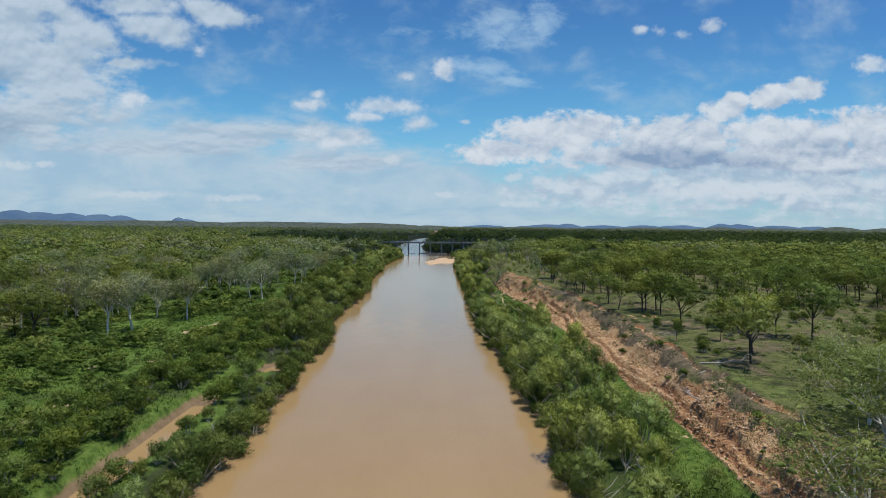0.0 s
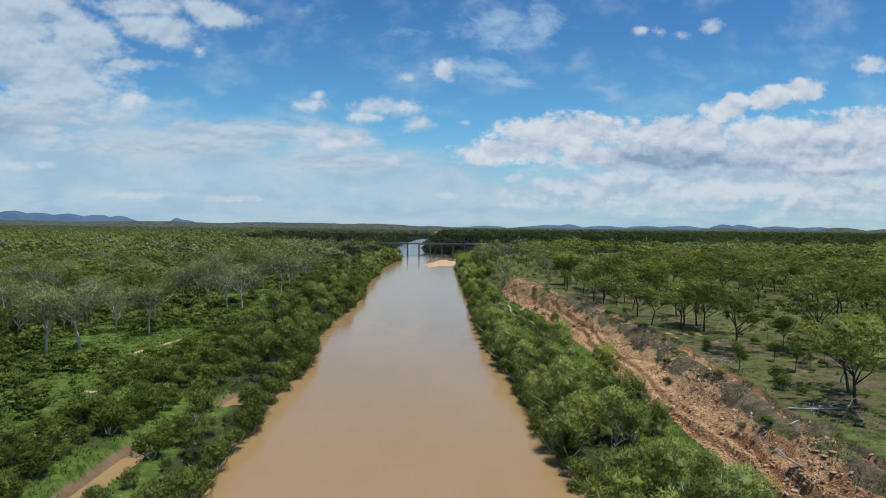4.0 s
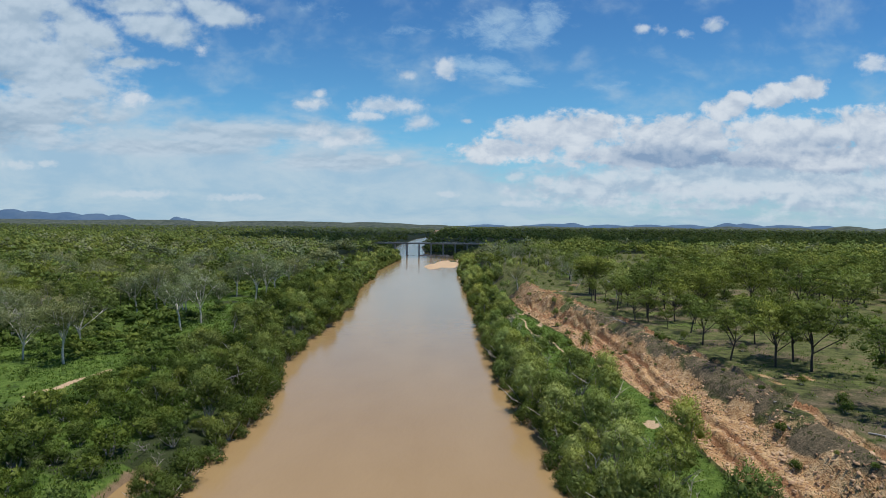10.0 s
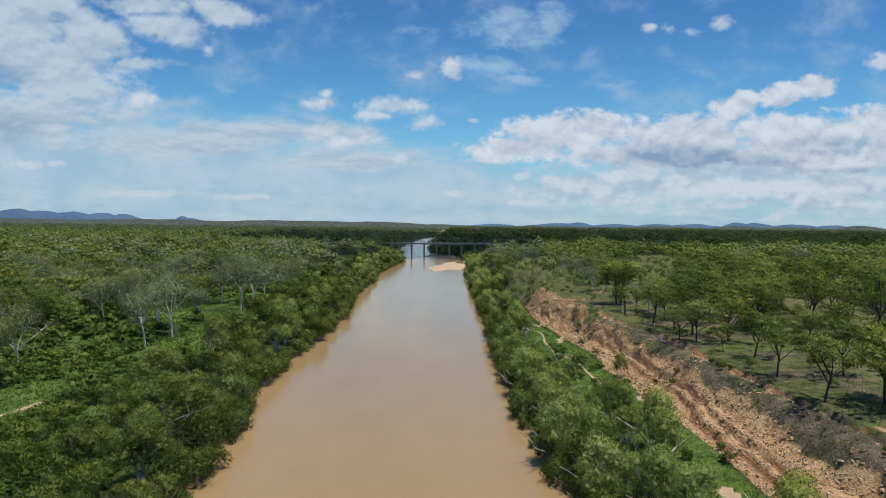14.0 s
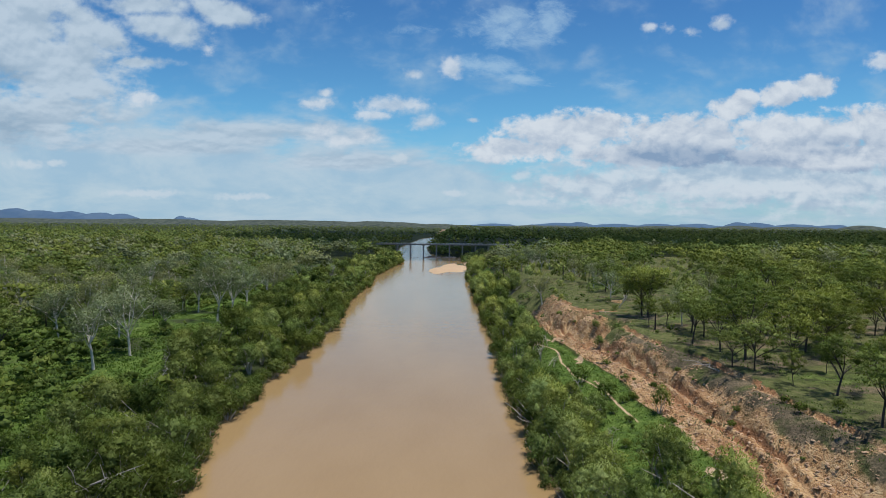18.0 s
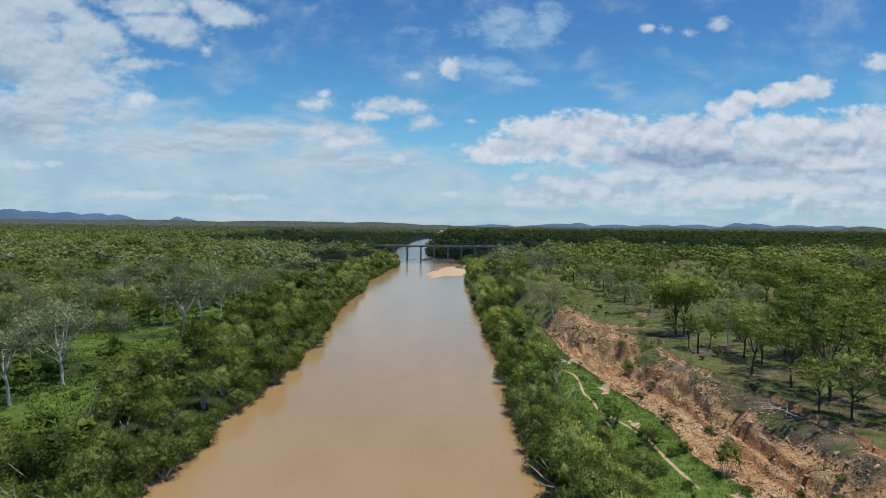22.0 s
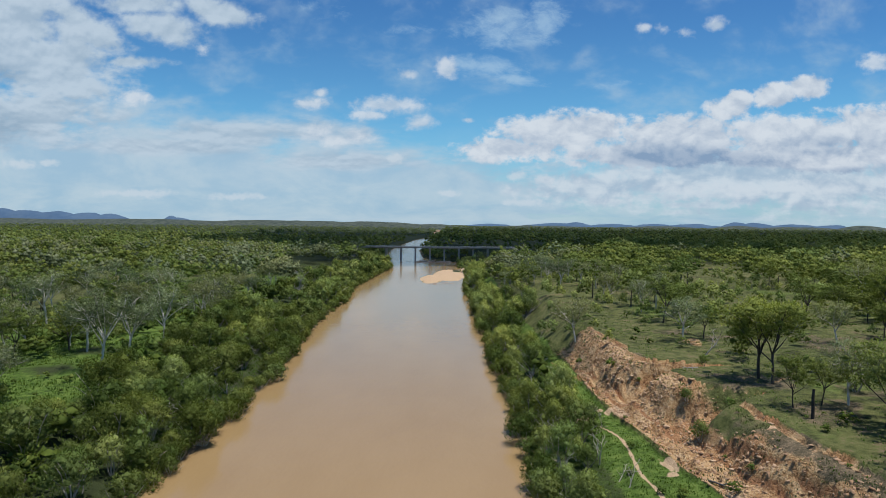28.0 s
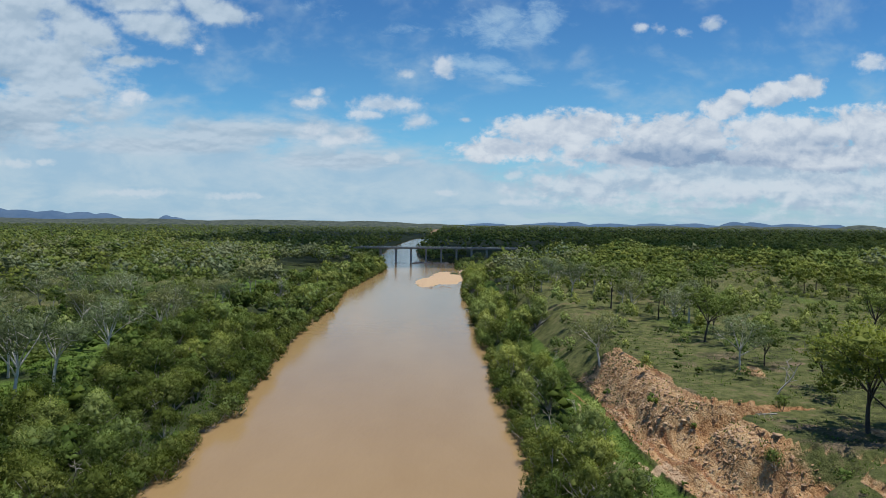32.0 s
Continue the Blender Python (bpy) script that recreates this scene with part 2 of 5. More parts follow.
def leaf_material(name, dark, mid, light, through=0.3):
    """Foliage: tone varies from plant to plant and from leaf to leaf; some light passes through."""
    m, t, b = material(name)
    info = t.nodes.new("ShaderNodeObjectInfo").outputs["Random"]
    isl = t.nodes.new("ShaderNodeNewGeometry").outputs["Random Per Island"]
    pos = t.nodes.new("ShaderNodeNewGeometry").outputs["Position"]
    at = t.nodes.new("ShaderNodeAttribute")
    at.attribute_name = "tone"          # 1 to 2 plant by plant in the joined woods
    joined = tmath(t, "GREATER_THAN", at.outputs["Fac"], 0.5)
    own = tmath(t, "ADD", tmath(t, "MULTIPLY", info, tmath(t, "SUBTRACT", 1.0, joined)), tmath(t, "MULTIPLY", tmath(t, "SUBTRACT", at.outputs["Fac"], 1.0), joined))
    patch = tnoise(t, 0.09, 4, 0.6, pos)
    spray = tnoise(t, 1.5, 3, 0.6, pos)
    v = tmath(t, "ADD", tmath(t, "MULTIPLY", tmath(t, "SUBTRACT", isl, 0.15), 0.30), tmath(t, "MULTIPLY", tmath(t, "SUBTRACT", own, 0.12), 0.80))
    v = tmath(t, "ADD", v, tmath(t, "MULTIPLY", tmath(t, "SUBTRACT", spray, 0.48), 0.40))
    v = tmath(t, "ADD", v, tmath(t, "MULTIPLY", tmath(t, "SUBTRACT", patch, 0.5), 0.7))
    sp = t.nodes.new("ShaderNodeAttribute")
    sp.attribute_name = "spray"
    v = tmath(t, "ADD", v, tmath(t, "MULTIPLY", sp.outputs["Fac"], 0.56))
    c = tramp(t, tmath(t, "ADD", v, 0.10), (0.0, dark), (0.5, mid), (1.0, light))
    c = tmix(t, 1.0, c, tramp(t, tmath(t, "FRACT", tmath(t, "MULTIPLY", own, 7.31)), (0.0, (0.84, 0.95, 0.94)), (0.5, (1.0, 1.0, 1.0)), (1.0, (1.12, 1.06, 0.86))), "MULTIPLY")
    t.links.new(c, b.inputs["Base Color"])
    b.inputs["Roughness"].default_value = 0.55
    b.inputs["Specular IOR Level"].default_value = 0.06
    tr = t.nodes.new("ShaderNodeBsdfTranslucent")
    t.links.new(tmix(t, 1.0, c, (1.25, 1.35, 0.7), "MULTIPLY"), tr.inputs[0])
    mx = t.nodes.new("ShaderNodeMixShader")
    mx.inputs[0].default_value = through
    t.links.new(b.outputs[0], mx.inputs[1]), t.links.new(tr.outputs[0], mx.inputs[2])
    t.links.new(mx.outputs[0], t.nodes["Material Output"].inputs[0])
    return m


def bark_material(name, a, b2, c, scale=3.0):
    m, t, b = material(name)
    n1 = tnoise(t, scale, 6, 0.65, None, (1, 1, 0.25))
    n2 = tnoise(t, scale * 0.3, 3)
    col = tmix(t, tstep(t, n2, 0.4, 0.65), tramp(t, n1, (0.3, a), (0.7, b2)), c)
    t.links.new(col, b.inputs["Base Color"])
    b.inputs["Roughness"].default_value = 0.85
    tbump(t, b, n1, 0.5, 0.05)
    return m


M_GUM_LEAF = leaf_material("grey_green_gum_leaves", (0.110, 0.134, 0.070), (0.186, 0.214, 0.116), (0.250, 0.272, 0.160), 0.32)
M_RIM_LEAF = leaf_material("green_gum_leaves", (0.120, 0.160, 0.058), (0.196, 0.244, 0.096), (0.264, 0.306, 0.136), 0.38)
M_BOX_LEAF = leaf_material("olive_green_box_leaves", (0.084, 0.110, 0.027), (0.150, 0.190, 0.050), (0.218, 0.252, 0.080), 0.36)
M_TEA_LEAF = leaf_material("paperbark_leaves", (0.120, 0.156, 0.046), (0.226, 0.272, 0.084), (0.322, 0.362, 0.138), 0.38)
M_RIVER_LEAF = leaf_material("river_scrub_leaves", (0.055, 0.078, 0.018), (0.109, 0.144, 0.037), (0.178, 0.212, 0.070), 0.34)
M_SHRUB_LEAF = leaf_material("shrub_leaves", (0.047, 0.072, 0.016), (0.098, 0.142, 0.032), (0.160, 0.204, 0.056), 0.34)
M_GRASS = leaf_material("grass_blades", (0.055, 0.095, 0.018), (0.090, 0.150, 0.028), (0.150, 0.200, 0.055), 0.18)
M_DRY_GRASS = leaf_material("dry_grey_grass", (0.085, 0.092, 0.048), (0.130, 0.138, 0.076), (0.180, 0.182, 0.110), 0.20)
M_PALE_BARK = bark_material("white_gum_bark", (0.44, 0.41, 0.37), (0.72, 0.68, 0.62), (0.52, 0.47, 0.41))
M_DARK_BARK = bark_material("dark_rough_bark", (0.026, 0.022, 0.019), (0.075, 0.062, 0.052), (0.050, 0.042, 0.036))
M_PAPER_BARK = bark_material("paperbark_stems", (0.34, 0.31, 0.27), (0.60, 0.56, 0.50), (0.30, 0.26, 0.22))
M_DEAD_WOOD = bark_material("weathered_dead_wood", (0.20, 0.18, 0.165), (0.44, 0.42, 0.39), (0.28, 0.25, 0.23))
M_GREY_LOG = bark_material("dark_grey_log", (0.045, 0.040, 0.036), (0.17, 0.16, 0.148), (0.09, 0.08, 0.072))
M_CHAR = bark_material("charred_wood", (0.012, 0.011, 0.010), (0.04, 0.036, 0.032), (0.022, 0.02, 0.018))


def ground_material():
    m, t, b = material("bushland_ground")
    pos = t.nodes.new("ShaderNodeNewGeometry").outputs["Position"]

    def attr(name):
        a = t.nodes.new("ShaderNodeAttribute")
        a.attribute_name = name
        return a.outputs["Fac"]

    n_big, n_mid, n_fine = tnoise(t, 0.06, 4, 0.6, pos), tnoise(t, 0.45, 6, 0.65, pos), tnoise(t, 3.0, 6, 0.7, pos)
    tuftn = tnoise(t, 1.1, 5, 0.7, pos)
    lush = tramp(t, tmath(t, "ADD", tmath(t, "MULTIPLY", n_mid, 0.5), tmath(t, "MULTIPLY", tuftn, 0.5)),
                 (0.38, (0.030, 0.054, 0.010)), (0.5, (0.076, 0.128, 0.023)), (0.62, (0.134, 0.186, 0.044)))
    dry = tramp(t, tmath(t, "ADD", tmath(t, "MULTIPLY", n_mid, 0.45), tmath(t, "ADD", tmath(t, "MULTIPLY", n_big, 0.25), tmath(t, "MULTIPLY", tuftn, 0.3))),
                (0.40, (0.032, 0.034, 0.016)), (0.47, (0.068, 0.080, 0.026)), (0.53, (0.108, 0.118, 0.042)), (0.60, (0.165, 0.122, 0.076)))
    soil = tramp(t, tmath(t, "ADD", tmath(t, "MULTIPLY", n_mid, 0.5), tmath(t, "MULTIPLY", n_fine, 0.5)),
                 (0.37, (0.150, 0.074, 0.035)), (0.46, (0.350, 0.200, 0.094)), (0.54, (0.475, 0.318, 0.168)), (0.65, (0.560, 0.420, 0.255)))
    red = tramp(t, tmath(t, "ADD", tmath(t, "MULTIPLY", n_mid, 0.5), tmath(t, "MULTIPLY", n_fine, 0.5)), (0.38, (0.130, 0.056, 0.028)), (0.5, (0.320, 0.160, 0.078)), (0.62, (0.440, 0.255, 0.135)))
    soil = tmix(t, tmath(t, "MULTIPLY", tstep(t, n_big, 0.50, 0.62), 0.75), soil, red)
    grey = tramp(t, tmath(t, "ADD", tmath(t, "MULTIPLY", n_fine, 0.5), tmath(t, "MULTIPLY", n_mid, 0.5)), (0.36, (0.042, 0.036, 0.024)), (0.48, (0.098, 0.082, 0.052)), (0.62, (0.215, 0.160, 0.104)))
    sand = tramp(t, n_fine, (0.3, (0.36, 0.25, 0.155)), (0.7, (0.52, 0.385, 0.26)))
    mud = tramp(t, n_mid, (0.3, (0.130, 0.090, 0.054)), (0.7, (0.230, 0.165, 0.102)))
    # woodland floor; litter, with the shade of gaps between crowns put into its colour
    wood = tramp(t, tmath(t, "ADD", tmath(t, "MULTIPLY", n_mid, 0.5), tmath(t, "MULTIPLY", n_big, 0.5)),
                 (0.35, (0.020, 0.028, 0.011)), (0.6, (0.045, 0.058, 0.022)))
    edge = tmath(t, "MULTIPLY", tmath(t, "SUBTRACT", tmath(t, "ADD", tmath(t, "MULTIPLY", n_mid, 0.6), tmath(t, "MULTIPLY", n_fine, 0.4)), 0.5), 0.9)

    def mask(name):
        return tstep(t, tmath(t, "ADD", attr(name), edge), 0.36, 0.64)

    c = tmix(t, mask("lush"), dry, lush)
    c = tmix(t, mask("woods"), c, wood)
    c = tmix(t, mask("grey"), c, grey)
    c = tmix(t, mask("soil"), c, soil)
    c = tmix(t, mask("red"), c, tramp(t, n_fine, (0.3, (0.190, 0.080, 0.038)), (0.5, (0.330, 0.165, 0.080)), (0.7, (0.420, 0.235, 0.122))))
    c = tmix(t, mask("sand"), c, sand)
    c = tmix(t, mask("mud"), c, mud)
    t.links.new(c, b.inputs["Base Color"])
    b.inputs["Roughness"].default_value = 0.95
    b.inputs["Specular IOR Level"].default_value = 0.15
    # dried clay breaks into plates
    vo = t.nodes.new("ShaderNodeTexVoronoi")
    vo.feature = "DISTANCE_TO_EDGE"
    vo.inputs["Scale"].default_value = 1.0
    mp = t.nodes.new("ShaderNodeMapping")
    mp.inputs["Scale"].default_value = (2.2, 1.0, 1.0)
    wob = t.nodes.new("ShaderNodeVectorMath")
    wob.operation = "ADD"
    nz = t.nodes.new("ShaderNodeTexNoise")
    nz.inputs["Scale"].default_value, nz.inputs["Detail"].default_value = 0.9, 4
    t.links.new(pos, nz.inputs["Vector"])
    t.links.new(pos, wob.inputs[0]), t.links.new(nz.outputs["Color"], wob.inputs[1])
    t.links.new(wob.outputs[0], mp.inputs[0]), t.links.new(mp.outputs[0], vo.inputs["Vector"])
    plates = tmath(t, "MULTIPLY", tstep(t, vo.outputs["Distance"], 0.0, 0.10), tmath(t, "MAXIMUM", mask("soil"), tmath(t, "MULTIPLY", mask("grey"), 0.5)))
    tbump(t, b, tmath(t, "ADD", tmath(t, "ADD", n_fine, n_mid), tmath(t, "MULTIPLY", plates, 0.30)), 0.9, 0.30)
    return m


def water_material():
    m, t, b = material("muddy_river_water")
    pos = t.nodes.new("ShaderNodeNewGeometry").outputs["Position"]
    n1 = tnoise(t, 0.035, 4, 0.55, pos, (1.6, 0.55, 1))
    n2 = tnoise(t, 0.11, 3, 0.5, pos, (1.2, 0.8, 1))
    c = tramp(t, tmath(t, "ADD", tmath(t, "MULTIPLY", n1, 0.7), tmath(t, "MULTIPLY", n2, 0.3)),
              (0.30, (0.262, 0.172, 0.080)), (0.5, (0.278, 0.186, 0.090)), (0.70, (0.292, 0.197, 0.098)))
    t.links.new(c, b.inputs["Base Color"])
    b.inputs["Roughness"].default_value = 0.12
    b.inputs["IOR"].default_value = 1.33
    rip = tmath(t, "ADD", tnoise(t, 1.3, 4, 0.55, pos, (1.0, 0.6, 1)), tmath(t, "MULTIPLY", tnoise(t, 0.25, 3, 0.5, pos), 1.5))
    far = t.nodes.new("ShaderNodeSeparateXYZ")
    t.links.new(pos, far.inputs[0])
    rapid = tstep(t, far.outputs[1], 560, 680)          # broken water by the rocks at the bridge
    rip = tmath(t, "MULTIPLY", rip, tmath(t, "ADD", tmath(t, "MULTIPLY", rapid, 3.0), 1.0))
    tbump(t, b, rip, 0.16, 0.18)
    return m


M_GROUND, M_WATER = ground_material(), water_material()


# ---- numbers of the plan ----
def fade(a, b, v):
    w = np.clip((v - a) / (b - a), 0, 1)
    return w * w * (3 - 2 * w)


def lattice(ix, iy, seed):
    h = (ix.astype(np.int64) * 374761393 + iy.astype(np.int64) * 668265263 + seed * 982451653) & 0x7FFFFFFF
    h = ((h ^ (h >> 13)) * 1274126177) & 0x7FFFFFFF
    return ((h ^ (h >> 16)) & 0xFFFF) / 65535.0


def grain(x, y, size, seed=0, octaves=1):
    """Smooth value noise from -1 to 1."""
    total, amp, norm = 0.0, 1.0, 0.0
    for o in range(octaves):
        u, v = np.asarray(x, float) / size, np.asarray(y, float) / size
        iu, iv = np.floor(u), np.floor(v)
        fu, fv = u - iu, v - iv
        fu, fv = fu * fu * (3 - 2 * fu), fv * fv * (3 - 2 * fv)
        a, b = lattice(iu, iv, seed + o), lattice(iu + 1, iv, seed + o)
        c, d = lattice(iu, iv + 1, seed + o), lattice(iu + 1, iv + 1, seed + o)
        total = total + amp * (2 * ((a + (b - a) * fu) * (1 - fv) + (c + (d - c) * fu) * fv) - 1)
        norm, amp, size = norm + amp, amp * 0.5, size * 0.5
    return total / norm


def bank_left(y):
    return np.interp(y, (-200, 90, 160, 200, 300, 320, 430, 480, 540, 620, 650, 690, 760, 960, 1310, 1500),
                     (-30, -30, -31, -36.5, -36.5, -40, -43, -46, -43, -39.5, -45, -52, -58, -64, -54, -34)) + grain(y, 0 * y, 14, 3, 2) * 1.6


def bank_right(y):
    return np.interp(y, (-200, 100, 150, 200, 430, 476, 540, 600, 640, 665, 684, 694, 706, 760, 900, 1310, 1500),
                     (17, 17, 15, 12.2, 11.5, 10, 12, 11, 11, 12, 10, 2, -9, -22, -31, -24, -14)) + grain(y, 0 * y + 50, 12, 4, 2) * 1.3


def gully_foot(y):
    return np.interp(y, (-100, 90, 130, 170, 220, 260, 294, 310, 360), (36, 35.3, 34.2, 34, 31.5, 27, 26.3, 25.5, 24.5)) + grain(y, 0 * y + 9, 11, 5, 2) * 1.2


def scarp(y):
    line = np.interp(y, (-100, 100, 117, 130, 146, 165, 190, 215, 235, 241, 249, 256, 262, 275, 282, 300, 360), (46, 43.5, 45.3, 44.5, 46, 46, 45, 43.5, 39.8, 40, 38.3, 36.5, 35.6, 34.2, 34, 33.5, 33))
    fingers = 13.0 * np.exp(-((y - 266.4) / 2.4) ** 2) + 5.5 * np.exp(-((y - 250.0) / 2.6) ** 2) + 7.0 * np.maximum(grain(y, 0 * y + 23, 9, 8, 2) - 0.25, 0) * fade(262, 240, y)
    return line + grain(y, 0 * y + 19, 6, 6, 3) * 1.3 + fingers


def cut_line(y):
    """The long low clay cliff that winds along the gully."""
    return np.interp(y, (60, 104, 122, 140, 160, 172, 187, 200, 220, 235, 250, 262, 280, 300), (38.5, 38.3, 37.4, 38.1, 38.8, 38.9, 39.7, 38.6, 38.3, 36, 33.3, 31, 29, 26)) + grain(y, 0 * y + 70, 10, 37, 3) * 0.9


def terrain(x, y):
    """Height of the ground and the shares of its covers."""
    x, y = np.asarray(x, float), np.asarray(y, float)
    xl, xr, gf, sc = bank_left(y), bank_right(y), gully_foot(y), scarp(y)
    near, rise = fade(313, 293, y), fade(314, 298, y)
    bed = -1.6 + 0 * x
    left = 1.9 * fade(0, 6, xl - x) + 1.3 * fade(6, 26, xl - x) + 0.30 * fade(10, 20, xl - x) * grain(x, y, 9, 11, 3) + 3.0 * fade(60, 300, xl - x) - 0.5 * fade(0.5, -0.5, xl - x)
    chan_x = -43.6 + 1.6 * fade(110, 160, y) + grain(y, 0 * y, 20, 21) * 0.8
    chan = fade(3.7, 1.8, np.abs(x - chan_x)) * fade(120, 108, y) + fade(3.0, 1.6, np.hypot((x + 38.4), (y - 137) * 0.36)) 
    left = left * (1 - np.clip(chan, 0, 1)) - 0.25 * np.clip(chan, 0, 1)
    w = np.clip((x - gf) / np.maximum(sc - gf, 2), 0, 1)
    rough = np.abs(grain(x * 1.5, y * 0.30, 4.5, 31, 3)) * 0.60 - 0.20 + (np.abs(grain(x * 1.2, y * 0.45, 2.2, 35, 2)) - 0.3) * 0.38 + 0.10 * grain(x, y, 1.6, 36)
    cut = cut_line(y) + 0.35 * grain(x, y, 1.7, 34, 2)
    crest = 2.6 + 0.9 * grain(x, y, 11, 45, 2)
    cut2 = cut - 1.7 + grain(y, 0 * y + 75, 12, 38, 2) * 0.8
    cut3 = gf + (sc - gf) * 0.62 + grain(y, 0 * y + 79, 7, 40, 2) * 1.4
    trench = 0.5 * np.exp(-(((x - cut + 0.5) / 0.45) ** 2)) + 0.4 * np.exp(-(((x - cut2 + 0.7) / 0.7) ** 2)) * fade(-0.2, 0.3, grain(y, 0 * y, 22, 44)) + 0.40 * np.exp(-(((x - cut3) / 0.8) ** 2)) * fade(-0.1, 0.4, grain(y, 0 * y + 5, 17, 46))
    climb = 4.3 + 1.3 * fade(0, 0.36, w) + 0.92 * fade(-0.22, 0.22, x - cut) * fade(-0.75, -0.2, grain(y, 0 * y + 3, 24, 33)) + 0.6 * fade(-0.22, 0.22, x - cut2) + 0.4 * fade(-0.35, 0.35, x - cut3) - trench * fade(0, 0.1, w) + crest * fade(0.42, 0.98, w) + rough * fade(0, 0.12, w) * near
    drop = sc + 0.8 * grain(x, y, 3.6, 39, 2) * fade(296, 280, y)
    lip = fade(-0.35 - 1.2 * fade(280, 300, y), 0.12, x - drop)
    upper = 11.2 + 0.9 * fade(0, 40, x - sc) + 0.25 * grain(x, y, 12, 41, 2)
    right = 1.7 * fade(0, 4, x - xr) + 1.7 * fade(4, 14, x - xr) + 0.9 * fade(14, 22, x - xr) * fade(0, 3, x - xr) + 0.2 * grain(x, y, 5, 43, 2) * fade(2, 6, x - xr)
    right = right - 0.5 * fade(0.5, -0.5, x - xr)
    bowl = 4.1 + (upper - 0.9 - 4.1) * (0.6 * w + 0.4 * w * w) + (2.0 * rough - 0.9 * np.exp(-(grain(x * 1.3, y * 0.8, 6, 98, 2) / 0.10) ** 2)) * fade(0, 0.12, w) * near - 0.5 * np.exp(-(((x - cut + 0.5) / 0.6) ** 2))
    climb = climb + (bowl - climb) * fade(228, 250, y)
    climb = climb + fade(6.0, 0.4, drop - x) * np.maximum(0, upper - 0.8 - climb)
    climb = np.minimum(climb, upper - 0.35)
    right = np.where(x > gf, np.maximum(climb, 0), np.minimum(right, 4.6))
    right = right * (1 - lip) + upper * lip
    smooth = 1.8 * fade(0, 5, x - xr) + (9.6 - 6.0 * fade(480, 570, y) * fade(110, 60, x) * fade(760, 700, y)) * fade(6, 24, x - xr) + 0.35 * grain(x, y, 7, 49, 3) * fade(3, 8, x - xr) - 0.5 * fade(0.5, -0.5, x - xr)
    right = right * rise + smooth * (1 - rise)
    lobe = np.minimum(np.hypot((x - 3.5) / 13.5, (y - 560) / 54), np.hypot((x + 8.0) / 8.8, (y - 530) / 35))
    bar = 1.35 * fade(1.0, 0.45, lobe + 0.22 * grain(x, y, 8, 47, 3))
    z = np.where(x < xl, left, np.where(x > xr, right, np.maximum(bed, -0.9 + 1.5 * bar)))
    z = np.where((x >= xl - 1) & (x < xl), np.minimum(z, -0.5 + 0 * x + 0.9 * (xl - x)), z)
    chanm = np.clip(chan, 0, 1) * (x < xl)
    lush = np.where(x < xl, fade(110, 60, xl - x) * 0.8 + 0.15 + 0.25 * grain(x, y, 26, 51, 2), np.where(x < gf, 0.85, 0.22 + 0.35 * grain(x, y, 18, 53, 2)))
    soil = np.where((x > gf) & (x < sc), near * (1.15 - 0.95 * fade(0.48, 0.80, w) * fade(268, 240, y) + 0.60 * grain(x, y, 6, 55, 3)) * fade(-0.03, 0.1, w), 0)
    soil = soil - 0.70 * fade(0.46, 0.80, w) * fade(-0.15, 0.35, grain(x, y, 5.5, 66, 3)) * fade(262, 245, y) * (x > gf) * (x < sc)
    soil = np.maximum(soil, near * fade(0.7, 0.15, np.abs(x - drop + 0.3)) * (0.45 + 0.45 * grain(x, y, 6, 56, 2)))
    soil = np.maximum(soil, near * np.where(x > sc, fade(0.45, 0.7, grain(x, y, 8, 58, 3)) * 0.65 * fade(45, 10, x - sc), 0))
    red = near * np.maximum(fade(0.5, 0.1, np.abs(x - cut + 0.2)) * (x > gf) * (0.62 + 0.6 * grain(x, y, 5, 52, 2)), np.maximum(0.75 * fade(0.5, 0.1, np.abs(x - cut2 + 0.25)), fade(0.45, 0.1, np.abs(x - drop + 0.15)) * (0.42 + 0.6 * grain(x, y, 5, 54, 2))))
    grey = np.where((x > gf) & (x < sc), near * fade(0.42, 0.70, w) * (0.68 + 0.5 * grain(x, y, 4, 60, 3)) * (1 - 0.55 * fade(230, 244, y)), 0.0) + np.where(x > sc, near * 0.55 * fade(-0.15, 0.3, grain(x, y, 8, 57, 3)), 0)
    track = fade(1.3, 0.5, np.abs(x + 70 - 2.0 * np.sin(y / 9.0))) * fade(150, 156, y) * fade(196, 188, y) * fade(-0.1, 0.2, grain(x, y, 9, 68, 2))
    spots = 0.7 * fade(0.54, 0.66, grain(x, y, 7, 59, 2)) * fade(8, 14, xl - x) * fade(60, 45, xl - x) * fade(150, 128, y)
    scald = fade(0.34, 0.56, grain(x * 1.7, y * 0.7, 6, 62, 4) + 0.35 * grain(x, y, 1.6, 63, 3)) * fade(6.5, 3.0, np.abs(x - gf + 2.5)) * near
    footpath = fade(0.42, 0.12, np.abs(x - gf + 4.5 + 1.5 * np.sin(y / 7.0))) * fade(195, 205, y) * fade(300, 290, y)
    sandm = np.clip(np.where(x < xl, track + spots, 0) + np.where((x > xl) & (x < xr), 1.5 * (bar > 0.3) * (grain(x, y, 10, 48, 2) > -0.45), 0) + footpath * 0.8 + np.where(x > xr, scald * 0.9, 0)
                    + fade(2.6, 1.2, np.hypot((x - 13.5), (y - 600) * 0.25)), 0, 1)
    mudm = np.clip(fade(0.55, 0.1, z) * (1 - sandm) + chanm, 0, 1)
    # strip darkens the ground colour under bank trees, litter and shaded gaps together
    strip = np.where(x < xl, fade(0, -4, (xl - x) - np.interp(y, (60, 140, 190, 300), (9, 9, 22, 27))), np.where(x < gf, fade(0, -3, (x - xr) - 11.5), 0))
